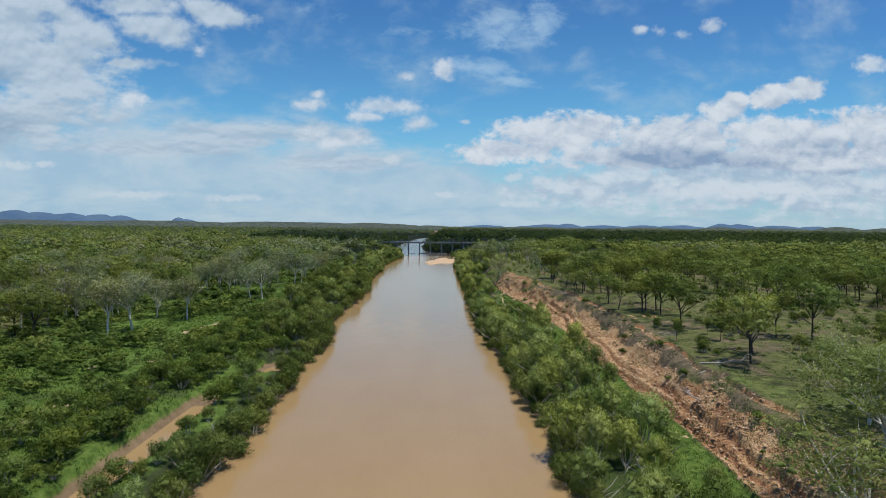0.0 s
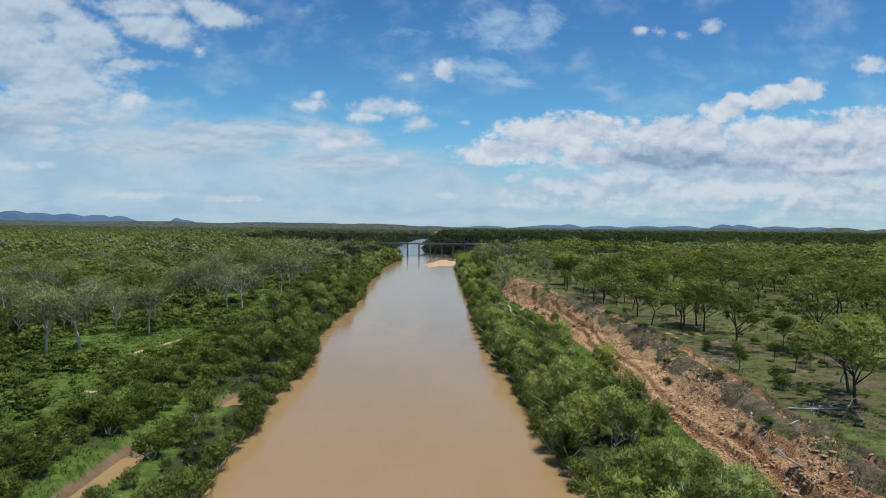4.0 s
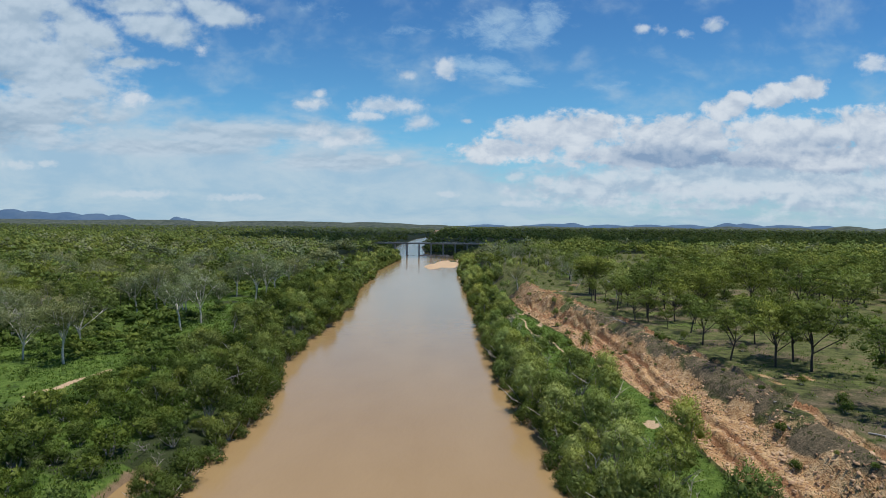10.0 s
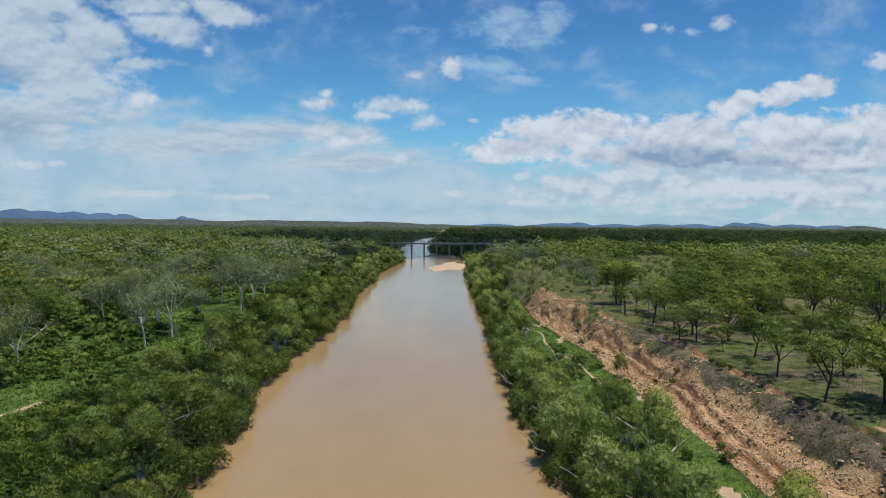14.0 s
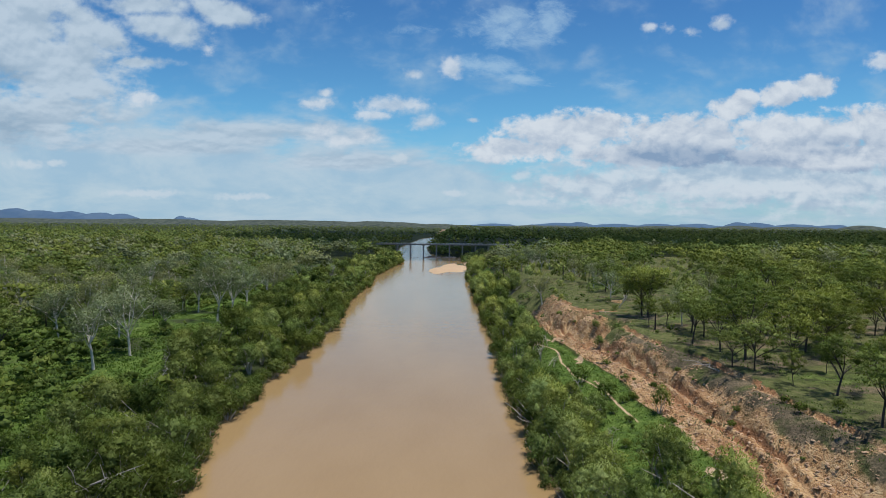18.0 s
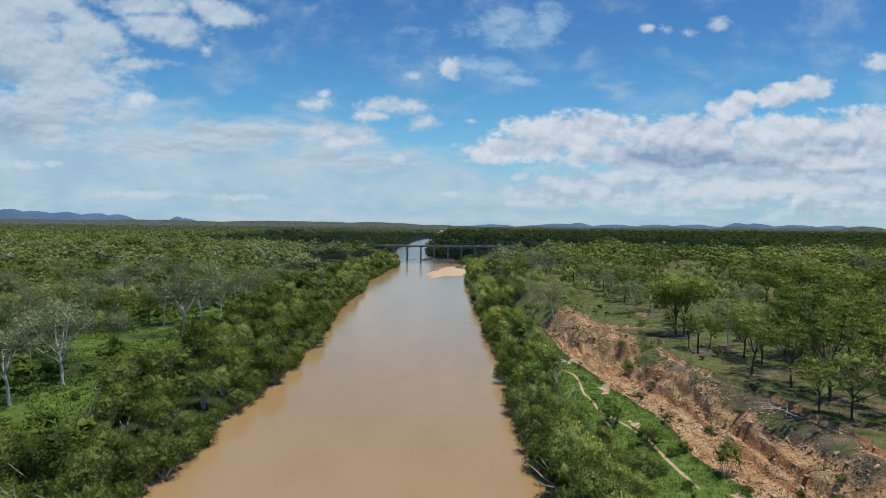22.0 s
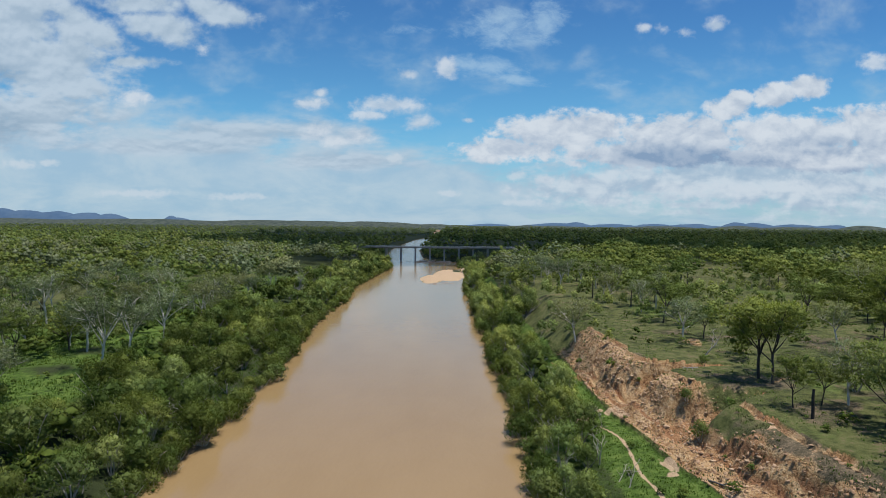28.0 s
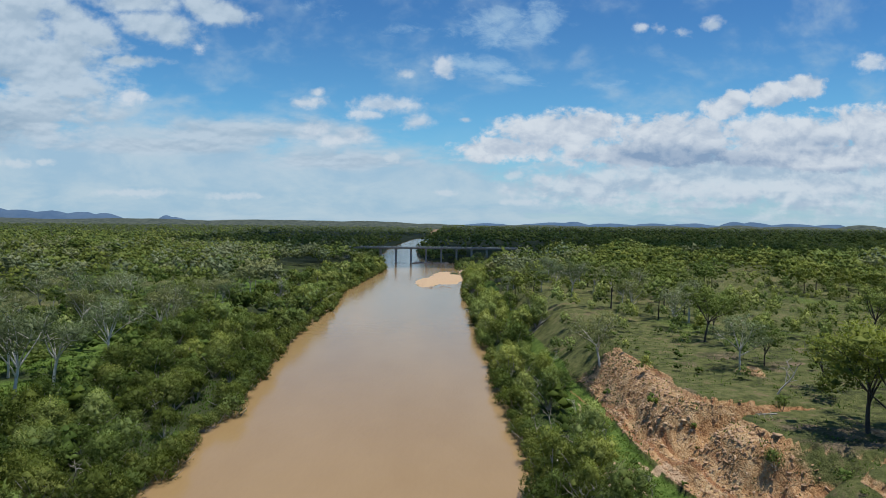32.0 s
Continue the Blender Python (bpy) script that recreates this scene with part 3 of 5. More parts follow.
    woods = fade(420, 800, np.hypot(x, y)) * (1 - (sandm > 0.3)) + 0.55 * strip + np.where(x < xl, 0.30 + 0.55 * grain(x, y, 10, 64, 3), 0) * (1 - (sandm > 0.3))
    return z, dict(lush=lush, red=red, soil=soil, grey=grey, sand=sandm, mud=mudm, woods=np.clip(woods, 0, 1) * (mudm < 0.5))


def height(x, y):
    return float(terrain(np.array([x]), np.array([y]))[0][0])


# ---- meshes ----
def mesh_np(name, verts, faces, mat):
    """A mesh from arrays: faces all with the same number of corners."""
    verts, faces = np.asarray(verts, np.float32), np.asarray(faces, np.int32)
    me = bpy.data.meshes.new(name)
    k = faces.shape[1]
    me.vertices.add(len(verts)), me.loops.add(faces.size), me.polygons.add(len(faces))
    me.vertices.foreach_set("co", verts.ravel())
    me.loops.foreach_set("vertex_index", faces.ravel())
    me.polygons.foreach_set("loop_start", np.arange(0, faces.size, k, dtype=np.int32))
    me.update(calc_edges=True)
    me.materials.append(mat)
    return me


def rounded(me, normals, tones):
    """Gives leaves the normals of the clump they sit on, so that a crown is lit as a whole, and the tone of their spray."""
    at = me.attributes.new("spray", "FLOAT", "POINT")
    at.data.foreach_set("value", np.asarray(tones, np.float32))
    at = me.attributes.new("custom_normal", "FLOAT_VECTOR", "POINT")
    at.data.foreach_set("vector", np.asarray(normals, np.float32).ravel())
    return me


def steps(stops):
    out = []
    for a, b, n in stops:
        out += list(np.linspace(a, b, n, endpoint=False))
    return np.array(out + [stops[-1][1]])


gx = steps([(-6000, -1500, 12), (-1500, -400, 26), (-400, -110, 28), (-110, -28, 48), (-28, 8, 8), (8, 20, 12), (20, 26, 18), (26, 50, 112), (50, 58, 14), (58, 120, 26), (120, 400, 28), (400, 1500, 26), (1500, 6000, 12)])
gy = steps([(-1500, -100, 10), (-100, 55, 30), (55, 310, 400), (310, 450, 60), (450, 720, 54), (720, 1500, 40), (1500, 6000, 20)])
GX, GY = np.meshgrid(gx, gy)
gz, covers = terrain(GX.ravel(), GY.ravel())
nx, ny = len(gx), len(gy)
idx = np.arange(nx * ny).reshape(ny, nx)
quads = np.stack([idx[:-1, :-1], idx[:-1, 1:], idx[1:, 1:], idx[1:, :-1]], -1).reshape(-1, 4)
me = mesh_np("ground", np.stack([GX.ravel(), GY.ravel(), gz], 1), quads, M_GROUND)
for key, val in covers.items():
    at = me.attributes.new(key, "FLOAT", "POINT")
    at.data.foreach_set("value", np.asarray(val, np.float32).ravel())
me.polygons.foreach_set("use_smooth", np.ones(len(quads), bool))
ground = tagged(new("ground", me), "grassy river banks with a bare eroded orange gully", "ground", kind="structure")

# the river, a sheet that follows its bed
wy = np.arange(-400, 1600, 10.0)
wl, wr = bank_left(wy) - 6, bank_right(wy) + 5
wv = np.concatenate([np.stack([wl, wy, 0 * wy], 1), np.stack([wr, wy, 0 * wy], 1)])
k = len(wy)
wf = [(i, i + k, i + k + 1, i + 1) for i in range(k - 1)]
tagged(new("water", mesh_np("water", wv, wf, M_WATER)), "smooth muddy brown river water", "water", kind="structure")
cy = np.arange(-20, 175, 5.0)
cv = np.concatenate([np.stack([0 * cy - 49, cy, 0 * cy + 0.12], 1), np.stack([0 * cy - 36.4, cy, 0 * cy + 0.12], 1)])
k = len(cy)
tagged(new("water_side_channel", mesh_np("side_channel", cv, [(i, i + k, i + k + 1, i + 1) for i in range(k - 1)], M_WATER)),
       "shallow muddy side channel behind the bank trees", "water", kind="structure")


# ---- plants ----
def part(name, me, parent, label=""):
    ob = new(name, me)
    ob.parent = parent
    if label:
        ob["label"] = label
    return ob


class Tubes:
    """Gathers tapered, bent stems into one mesh."""

    def __init__(self):
        self.v, self.f = [], []

    def add(self, pts, r0, r1, sides=5):
        base, n = len(self.v), len(pts)
        for i, p in enumerate(pts):
            d = (pts[min(i + 1, n - 1)] - pts[max(i - 1, 0)]).normalized()
            a = d.orthogonal().normalized()
            b = d.cross(a)
            r = r0 + (r1 - r0) * i / (n - 1)
            for k in range(sides):
                w = 2 * math.pi * k / sides
                self.v.append(p + (a * math.cos(w) + b * math.sin(w)) * r)
        for i in range(n - 1):
            for k in range(sides):
                q = (k + 1) % sides
                self.f.append((base + i * sides + k, base + i * sides + q, base + (i + 1) * sides + q, base + (i + 1) * sides + k))

    def mesh(self, name, mat):
        me = mesh_np(name, [tuple(p) for p in self.v], self.f, mat)
        me.polygons.foreach_set("use_smooth", np.ones(len(self.f), bool))
        return me


def bent(rng, start, direction, length, bends=3, wander=0.25, lift=0.0):
    pts, d, p = [start.copy()], direction.normalized(), start.copy()
    for i in range(bends):
        d = (d + Vector((rng.uniform(-1, 1), rng.uniform(-1, 1), rng.uniform(-1, 1) + lift)) * wander).normalized()
        p = p + d * (length / bends)
        pts.append(p.copy())
    return pts


def crown_out(c, p):
    """Outward directions of a whole crown, from its middle."""
    mid, span = c.mean(0), c.std(0) + 0.3
    d = (p - mid) / span
    d[:, 2] = np.maximum(d[:, 2], -0.5)
    return d / (np.linalg.norm(d, axis=1, keepdims=True) + 1e-6)


def leaves(rs, clumps, length, width, per, dome, tones, upright=0.35):
    """Small pointed blades over the outside of rounded clumps; a clump is a centre and its half sizes."""
    c = np.repeat(np.asarray([k[0] for k in clumps], float), per, 0)
    r = np.repeat(np.asarray([k[1] for k in clumps], float), per, 0)
    n = len(c)
    off = rs.normal(0, 1, (n, 3))
    off[:, 2] = np.where(off[:, 2] < 0, off[:, 2] * 0.45, off[:, 2])
    off /= np.linalg.norm(off, axis=1, keepdims=True) + 1e-6
    shell = np.where(rs.uniform(0, 1, (n, 1)) < 0.72, rs.uniform(0.78, 1.04, (n, 1)), rs.uniform(0.40, 1.28, (n, 1)))
    p = c + off * r * shell
    out = off / r * r.mean(1, keepdims=True)
    out /= np.linalg.norm(out, axis=1, keepdims=True)
    # blades stand outwards and upwards in sprays
    t = out * 0.45 + rs.normal(0, 0.55, (n, 3)) + (0, 0, upright)
    t /= np.linalg.norm(t, axis=1, keepdims=True) + 1e-6
    b = np.cross(t, out + rs.normal(0, 0.45, (n, 3)))
    b /= np.linalg.norm(b, axis=1, keepdims=True) + 1e-6
    s = rs.uniform(0.6, 1.4, (n, 1))
    v = np.empty((n, 3, 3))
    v[:, 0] = p - t * length * 0.4 * s + b * width * 0.55 * s
    v[:, 1] = p - t * length * 0.5 * s - b * width * 0.55 * s
    v[:, 2] = p + t * length * 0.6 * s
    soft_n = out * dome[0] + rs.normal(0, 0.26, (n, 3)) + crown_out(c, p) * dome[1] + (0, 0, dome[2])
    soft_n /= np.linalg.norm(soft_n, axis=1, keepdims=True)
    # every blade turns its upper face the way its light falls
    turned = (np.cross(v[:, 1] - v[:, 0], v[:, 2] - v[:, 0]) * soft_n).sum(1) < 0
    v[turned] = v[turned][:, [1, 0, 2]]
    return v.reshape(-1, 3), np.arange(3 * n).reshape(n, 3), np.repeat(soft_n, 3, 0), np.repeat(tones, per * 3)


OCT_V = np.array([(1, 0, 0), (0, 1, 0), (-1, 0, 0), (0, -1, 0), (0, 0, 1), (0, 0, -0.8)], float)
OCT_F = np.array([(0, 1, 4), (1, 2, 4), (2, 3, 4), (3, 0, 4), (1, 0, 5), (2, 1, 5), (3, 2, 5), (0, 3, 5)])


def packed(rs, clumps, share, tones):
    """The close inner foliage of rounded clumps: one uneven lump in each."""
    bv, bf = OCT_V, OCT_F
    c, r = np.asarray([k[0] for k in clumps], float), np.asarray([k[1] for k in clumps], float) * share
    n = len(c)
    turn = rs.uniform(0, 6.283, n)
    d = np.repeat(bv[None], n, 0)
    x = d[:, :, 0] * np.cos(turn)[:, None] - d[:, :, 1] * np.sin(turn)[:, None]
    y = d[:, :, 0] * np.sin(turn)[:, None] + d[:, :, 1] * np.cos(turn)[:, None]
    d = np.stack([x, y, d[:, :, 2]], -1)
    v = c[:, None] + d * r[:, None] * rs.uniform(0.6, 1.3, (n, len(bv), 1))
    f = bf[None] + (np.arange(n) * len(bv))[:, None, None]
    nrm = d * 0.65 + crown_out(c, v.reshape(-1, 3)).reshape(d.shape) * 0.45 + (0, 0, 0.10) + rs.normal(0, 0.30, d.shape)
    nrm /= np.linalg.norm(nrm, axis=2, keepdims=True)
    return v.reshape(-1, 3), f.reshape(-1, 3), nrm.reshape(-1, 3), np.repeat(tones, len(bv))


def both(a, b):
    """Two sets of vertices, triangles, normals and tones as one."""
    return np.concatenate([a[0], b[0]]), np.concatenate([a[1], b[1] + len(a[0])]), np.concatenate([a[2], b[2]]), np.concatenate([a[3], b[3]])


def spaced(points, n):
    """n of the points, as far apart as they go."""
    pts = np.asarray(points, float)
    chosen = [int(np.argmax(pts[:, 2]))]
    d = np.linalg.norm(pts - pts[chosen[0]], axis=1)
    while len(chosen) < min(n, len(pts)):
        k = int(np.argmax(d))
        chosen.append(k)
        d = np.minimum(d, np.linalg.norm(pts - pts[k], axis=1))
    return pts[chosen]


def tree_shape(seed, tall, trunk_share, crown_r, limbs, clusters, kind, size, squat):
    """The skeleton of one plant: stems, and the centres of its leaf clusters."""
    rng = random.Random(seed)
    trunk, boughs, tips = Tubes(), [], []
    if kind == "bush":
        for i in range(limbs):
            a = 2 * math.pi * i / limbs + rng.uniform(-0.4, 0.4)
            d = Vector((math.cos(a) * rng.uniform(0.25, 0.8), math.sin(a) * rng.uniform(0.25, 0.8), 1))
            pts = bent(rng, Vector((math.cos(a) * 0.15, math.sin(a) * 0.15, -0.2)), d, tall * rng.uniform(0.55, 0.85), 4, 0.30)
            trunk.add(pts, 0.014 * tall + 0.03, 0.025, 4)
        lobes = [(rng.uniform(0, 6.283), rng.uniform(0.15, 0.5), rng.uniform(0.72, 1.0)) for k in range(3)]
        clumps = []
        for i in range(clusters):
            u = (i + 0.5) / clusters
            rise, a = 1.0 - 1.35 * u, i * 2.39996 + rng.uniform(-0.3, 0.3)
            flat = math.sqrt(max(0.0, 1 - rise * rise))
            la, lr, lh = lobes[i % 3]
            k = size * rng.uniform(0.75, 1.25)
            reach = (crown_r - 0.55 * k) * rng.uniform(0.78, 1.06)
            mid, half = tall * 0.44, (tall * 0.56 - 0.6 * k) * lh
            c = (math.cos(a) * flat * reach * 0.8 + math.cos(la) * lr * crown_r * 0.55, math.sin(a) * flat * reach * 0.8 + math.sin(la) * lr * crown_r * 0.55,
                 max(0.6 * k * squat, mid + rise * half * rng.uniform(0.9, 1.08)))
            clumps.append((np.array(c), (k * rng.uniform(0.9, 1.2), k * rng.uniform(0.9, 1.2), k * squat * rng.uniform(0.9, 1.2))))
        rng.shuffle(clumps)
        return trunk, boughs, clumps
    else:
        lean = Vector((rng.uniform(-0.12, 0.12), rng.uniform(-0.12, 0.12), 1))
        fork = tall * trunk_share
        stem = bent(rng, Vector((0, 0, -0.3)), lean, fork + 0.3, 4, 0.08, 0.3)
        rr = 0.017 * tall if kind == "pale" else 0.018 * tall
        trunk.add(stem, rr, rr * 0.68, 7)
        for i in range(limbs):
            a = 2 * math.pi * i / limbs + rng.uniform(-0.5, 0.5)
            out = rng.uniform(0.35, 0.95) if kind == "pale" else rng.uniform(0.35, 1.05)
            d = Vector((math.cos(a) * out, math.sin(a) * out, 1))
            start = stem[-1] if i < limbs - 2 else stem[-2]
            length = (tall - start.z) * rng.uniform(0.7, 0.98) / max(0.75, d.normalized().z + 0.12)
            length = min(length, crown_r * 1.5 + 1.5)
            pts = bent(rng, start, d, length, 4, 0.24, 0.25)
            bough = Tubes()
            boughs.append(bough)
            bough.add(pts, rr * 0.50, rr * 0.12, 5)
            tips += [(pts[3], 1), (pts[4], 1)]
            for j in range(4):
                q = pts[2 + j % 2]
                d2 = Vector((rng.uniform(-1, 1), rng.uniform(-1, 1), rng.uniform(0.0, 0.9)))
                p2 = bent(rng, q, d2, crown_r * rng.uniform(0.35, 0.7), 2, 0.3)
                bough.add(p2, rr * 0.2, rr * 0.07, 3)
                tips += [(p2[2], 1), (p2[1], 1)]
        core = [p for p, _ in tips]
        for i in range(max(14, clusters - 20)):
            q = rng.choice(core)
            tips.append((q + Vector((rng.gauss(0, 0.22), rng.gauss(0, 0.22), rng.gauss(0.06, 0.10))) * crown_r, 0))
    cents = spaced([tuple(p) for p, _ in tips], clusters)
    clumps = []
    for c in cents:
        k = size * rng.uniform(0.7, 1.3)
        clumps.append((c, (k * rng.uniform(0.9, 1.2), k * rng.uniform(0.9, 1.2), k * squat * rng.uniform(0.85, 1.15))))
    return trunk, boughs, clumps


# height, trunk share, crown radius, limbs, clumps, shape, clump size, clump squatness, leaf length, leaf width, leaves a clump, leaf, bark
KINDS = dict(
    gum_tree=(17.0, 0.30, 4.6, 7, 40, "pale", 1.30, 0.95, 0.36, 0.125, 116, M_GUM_LEAF, M_PALE_BARK),
    spreading_gum=(14.0, 0.20, 6.0, 9, 84, "pale", 1.28, 0.74, 0.25, 0.085, 150, M_RIM_LEAF, M_PALE_BARK),
    box_tree=(11.0, 0.34, 4.0, 7, 32, "dark", 1.15, 0.80, 0.30, 0.125, 112, M_BOX_LEAF, M_DARK_BARK),
    paperbark_tree=(6.4, 0.0, 2.4, 6, 22, "bush", 0.95, 1.05, 0.26, 0.085, 150, M_TEA_LEAF, M_PAPER_BARK),
    river_bush=(5.8, 0.0, 2.6, 6, 22, "bush", 1.02, 0.95, 0.25, 0.090, 150, M_RIVER_LEAF, M_PAPER_BARK),
    bank_bush=(3.8, 0.0, 1.9, 5, 14, "bush", 0.86, 0.95, 0.24, 0.085, 110, M_RIVER_LEAF, M_PAPER_BARK),
    shrub=(2.5, 0.0, 1.6, 5, 12, "bush", 0.72, 0.80, 0.22, 0.080, 95, M_SHRUB_LEAF, M_DEAD_WOOD),
)
LABELS = dict(
    gum_tree=("tall white-barked gum tree with an open grey-green crown", "tree", "gum trees on the flat"),
    spreading_gum=("large spreading gum tree with pale twisted limbs", "tree", "gum trees at the gully rim"),
    box_tree=("dark-trunked savanna tree with an olive green crown", "tree", "trees on the upper terrace"),
    paperbark_tree=("bushy many-stemmed green paperbark at the water's edge", "tree", "paperbarks along the banks"),
    river_bush=("dense dark green bushy tree on the low bank", "tree", "bushy trees of the low bank"),
    bank_bush=("leafy green bush leaning over the water's edge", "bush", "bushes at the waterline"),
    shrub=("low rounded dark green shrub in the grass", "shrub", "shrubs on the banks"),
)
FORMS = {}          # full forms, as things with parts
ROUGH = {}          # the same plants with fewer, larger leaves, for the joined woods
VARIANTS = 5


def make_kind(kind):
    tall, share, cr, limbs, clusters, shape, size, squat, ll, lw, per, leafm, barkm = KINDS[kind]
    FORMS[kind], ROUGH[kind] = [], []
    dome = (0.85, 0.40, 0.12) if shape == "bush" else (0.75, 0.55, 0.10)
    for v in range(VARIANTS):
        rs = np.random.RandomState(100 + v * 7 + len(kind))
        sd = v * 31 + len(kind) * 5
        h = tall * (0.88 + 0.06 * v)
        r = cr * (0.88 + 0.09 * ((v * 3) % 5) / 1.5)
        trunk, boughs, clumps = tree_shape(sd, h, share, r, limbs, clusters, shape, size, squat)
        tones = rs.uniform(-0.5, 0.5, len(clumps))
        lv, lf, ln, lt = both(leaves(rs, clumps, ll, lw, per, dome, tones), packed(rs, clumps, 0.30 if shape == "pale" else 0.45, tones))
        meshes = [("trunk", trunk.mesh("trunk", barkm))]
        meshes += [("limb", b.mesh("limb", barkm)) for b in boughs]
        meshes.append(("crown", rounded(mesh_np("crown", lv, lf, leafm), ln, lt)))
        FORMS[kind].append(meshes)
        levels = []
        for level, (share_k, grow, pr) in enumerate(((1.0, 0.72, 48), (0.80, 1.10, 20), (0.60, 1.40, 10), (0.20, 2.8, 0))):
            n = max(5, int(len(clumps) * share_k))
            fat = 1.08 + 0.12 * level
            some = [(c, tuple(q * fat for q in r3)) for c, r3 in clumps[:n]]
            a, b, nn, tt = packed(rs, some, (0.42, 0.50, 0.60, 1.0)[level], tones[:n])
            if pr:
                a, b, nn, tt = both((a, b, nn, tt), leaves(rs, some, size * 0.33 * grow * 1.15, size * 0.33 * grow * 0.52, pr, dome, tones[:n]))
            tv, tf = np.zeros((0, 3)), np.zeros((0, 4), int)
            if level < 2 and shape != "bush":
                lite = Tubes()
                lite.add([Vector((0, 0, -0.5)), Vector((0.1, 0, h * share * 0.6)), Vector((0, 0.1, h * share * 1.25))], 0.02 * h, 0.009 * h, 4)
                tv, tf = np.array([tuple(p) for p in lite.v]), np.array(lite.f)
            levels.append((a, b, tv, tf, nn, tt))
        ROUGH[kind].append(levels)


for kind in KINDS:
    make_kind(kind)


def plant(kind, x, y, scale=1.0, turn=0.0, v=0, z=None, label=""):
    """One plant as a thing with its parts."""
    ob = new(kind)
    ob.empty_display_size = 0.3
    z = height(x, y) if z is None else z
    ob.matrix_basis = pose(x, y, z, 0, 0, turn) @ Matrix.Diagonal((scale, scale, scale, 1))
    for name, me in FORMS[kind][v % VARIANTS]:
        part(name, me, ob)
    lab, cat, grp = LABELS[kind]
    return tagged(ob, label or lab, cat, grp)


CLEARINGS = ((-82, 284, 20, 17), (-66, 262, 8, 16), (-63, 230, 7, 14), (-80, 178, 17, 15), (-67, 170, 6, 14), (-58, 126, 4, 9), (-66, 104, 5, 8), (-71, 139, 9, 9), (-60, 112, 5, 7), (-54, 84, 3, 6), (-76, 322, 9, 9))


def clearing(x, y):
    """Below 1 inside the grassy clearings of the low flat."""
    d = np.full(np.shape(x), 9.0)
    for cx, cy, rx, ry in CLEARINGS:
        d = np.minimum(d, np.hypot((x - cx) / rx, (y - cy) / ry))
    return d + 0.30 * grain(x, y, 7, 95, 2)


def scatter(rs, x0, x1, y0, y1, spacing, jitter=0.42):
    xs, ys = np.arange(x0, x1, spacing), np.arange(y0, y1, spacing)
    X, Y = np.meshgrid(xs, ys)
    X = X + rs.uniform(-jitter, jitter, X.shape) * spacing
    Y = Y + rs.uniform(-jitter, jitter, Y.shape) * spacing
    return X.ravel(), Y.ravel()


def seen_area(x, y, margin=25):
    """The wedge of country that the flight looks over."""
    return (np.abs(x) < 0.76 * np.maximum(y - 0, 0) + margin) & (y > 50)


PLACED = []         # x, y, clearance of plants put by hand


def free(x, y):
    ok = np.ones(len(x), bool)
    for px, py, pr in PLACED:
        ok &= np.hypot(x - px, y - py) > pr
    return ok


WOODS = {}


def into_woods(group, kind, level, X, Y, S, rs):
    """Adds many plants to a joined mesh."""
    Z = terrain(X, Y)[0]
    pick = rs.randint(0, VARIANTS, len(X))
    turn = rs.uniform(0, 6.283, len(X))
    for v in range(VARIANTS):
        m = pick == v
        if not m.any():
            continue
        a, f, tv, tf, nn, tt = ROUGH[kind][v][level]
        c, s = np.cos(turn[m])[:, None], np.sin(turn[m])[:, None]
        for src, fc, key in ((a, f, "leaf"), (tv, tf, "stem")):
            if not len(src):
                continue
            sc = S[m][:, None]
            V = np.stack([(src[:, 0] * c - src[:, 1] * s) * sc + X[m][:, None], (src[:, 0] * s + src[:, 1] * c) * sc + Y[m][:, None],
                          src[:, 2] * sc + Z[m][:, None]], -1)
            n = int(m.sum())
            F = fc[None] + (np.arange(n) * len(src))[:, None, None]
            tone = np.repeat(rs.uniform(1, 2, n), len(src))
            N = None
            if key == "leaf":
                N = np.stack([nn[:, 0] * c - nn[:, 1] * s, nn[:, 0] * s + nn[:, 1] * c, nn[:, 2] + 0 * c], -1).reshape(-1, 3)
            WOODS.setdefault((group, kind, key), []).append((V.reshape(-1, 3), F.reshape(-1, fc.shape[1]), tone, N, np.tile(tt, n) if key == "leaf" else None))


def plant_all(kind, group, X, Y, S, rs, singles, score, mid=240, far=520):
    """The plants nearest the flight become things, the rest join the woods."""
    order = np.argsort(score)
    one = order[:singles]
    name = "low leafy green bush on the terrace" if group == "terrace_woods" and kind == "bank_bush" else ""
    for i in one:
        plant(kind, float(X[i]), float(Y[i]), float(S[i]), float(rs.uniform(0, 360)), int(rs.randint(0, VARIANTS)), None, name)
    rest = np.zeros(len(X), bool)
    rest[order[singles:]] = True
    d = np.hypot(X, np.maximum(Y - 150, 0))
    for level, m in ((0, rest & (d < mid)), (1, rest & (d >= mid) & (d < far)), (2, rest & (d >= far))):
        if m.any():
            into_woods(group, kind, level, X[m], Y[m], S[m], rs)


rs = np.random.RandomState(5)

# landmarks: single trees at their places
def landmark(kind, x, y, tall, turn=0, v=0, label="", clear=5.0, wide=1.0):
    PLACED.append((x, y, clear))
    base = KINDS[kind][0] * (0.88 + 0.06 * (v % VARIANTS))
    ob = plant(kind, x, y, tall / base, turn, v, None, label)
    ob.scale = (ob.scale[0] * wide, ob.scale[1] * wide, ob.scale[2])
    return ob


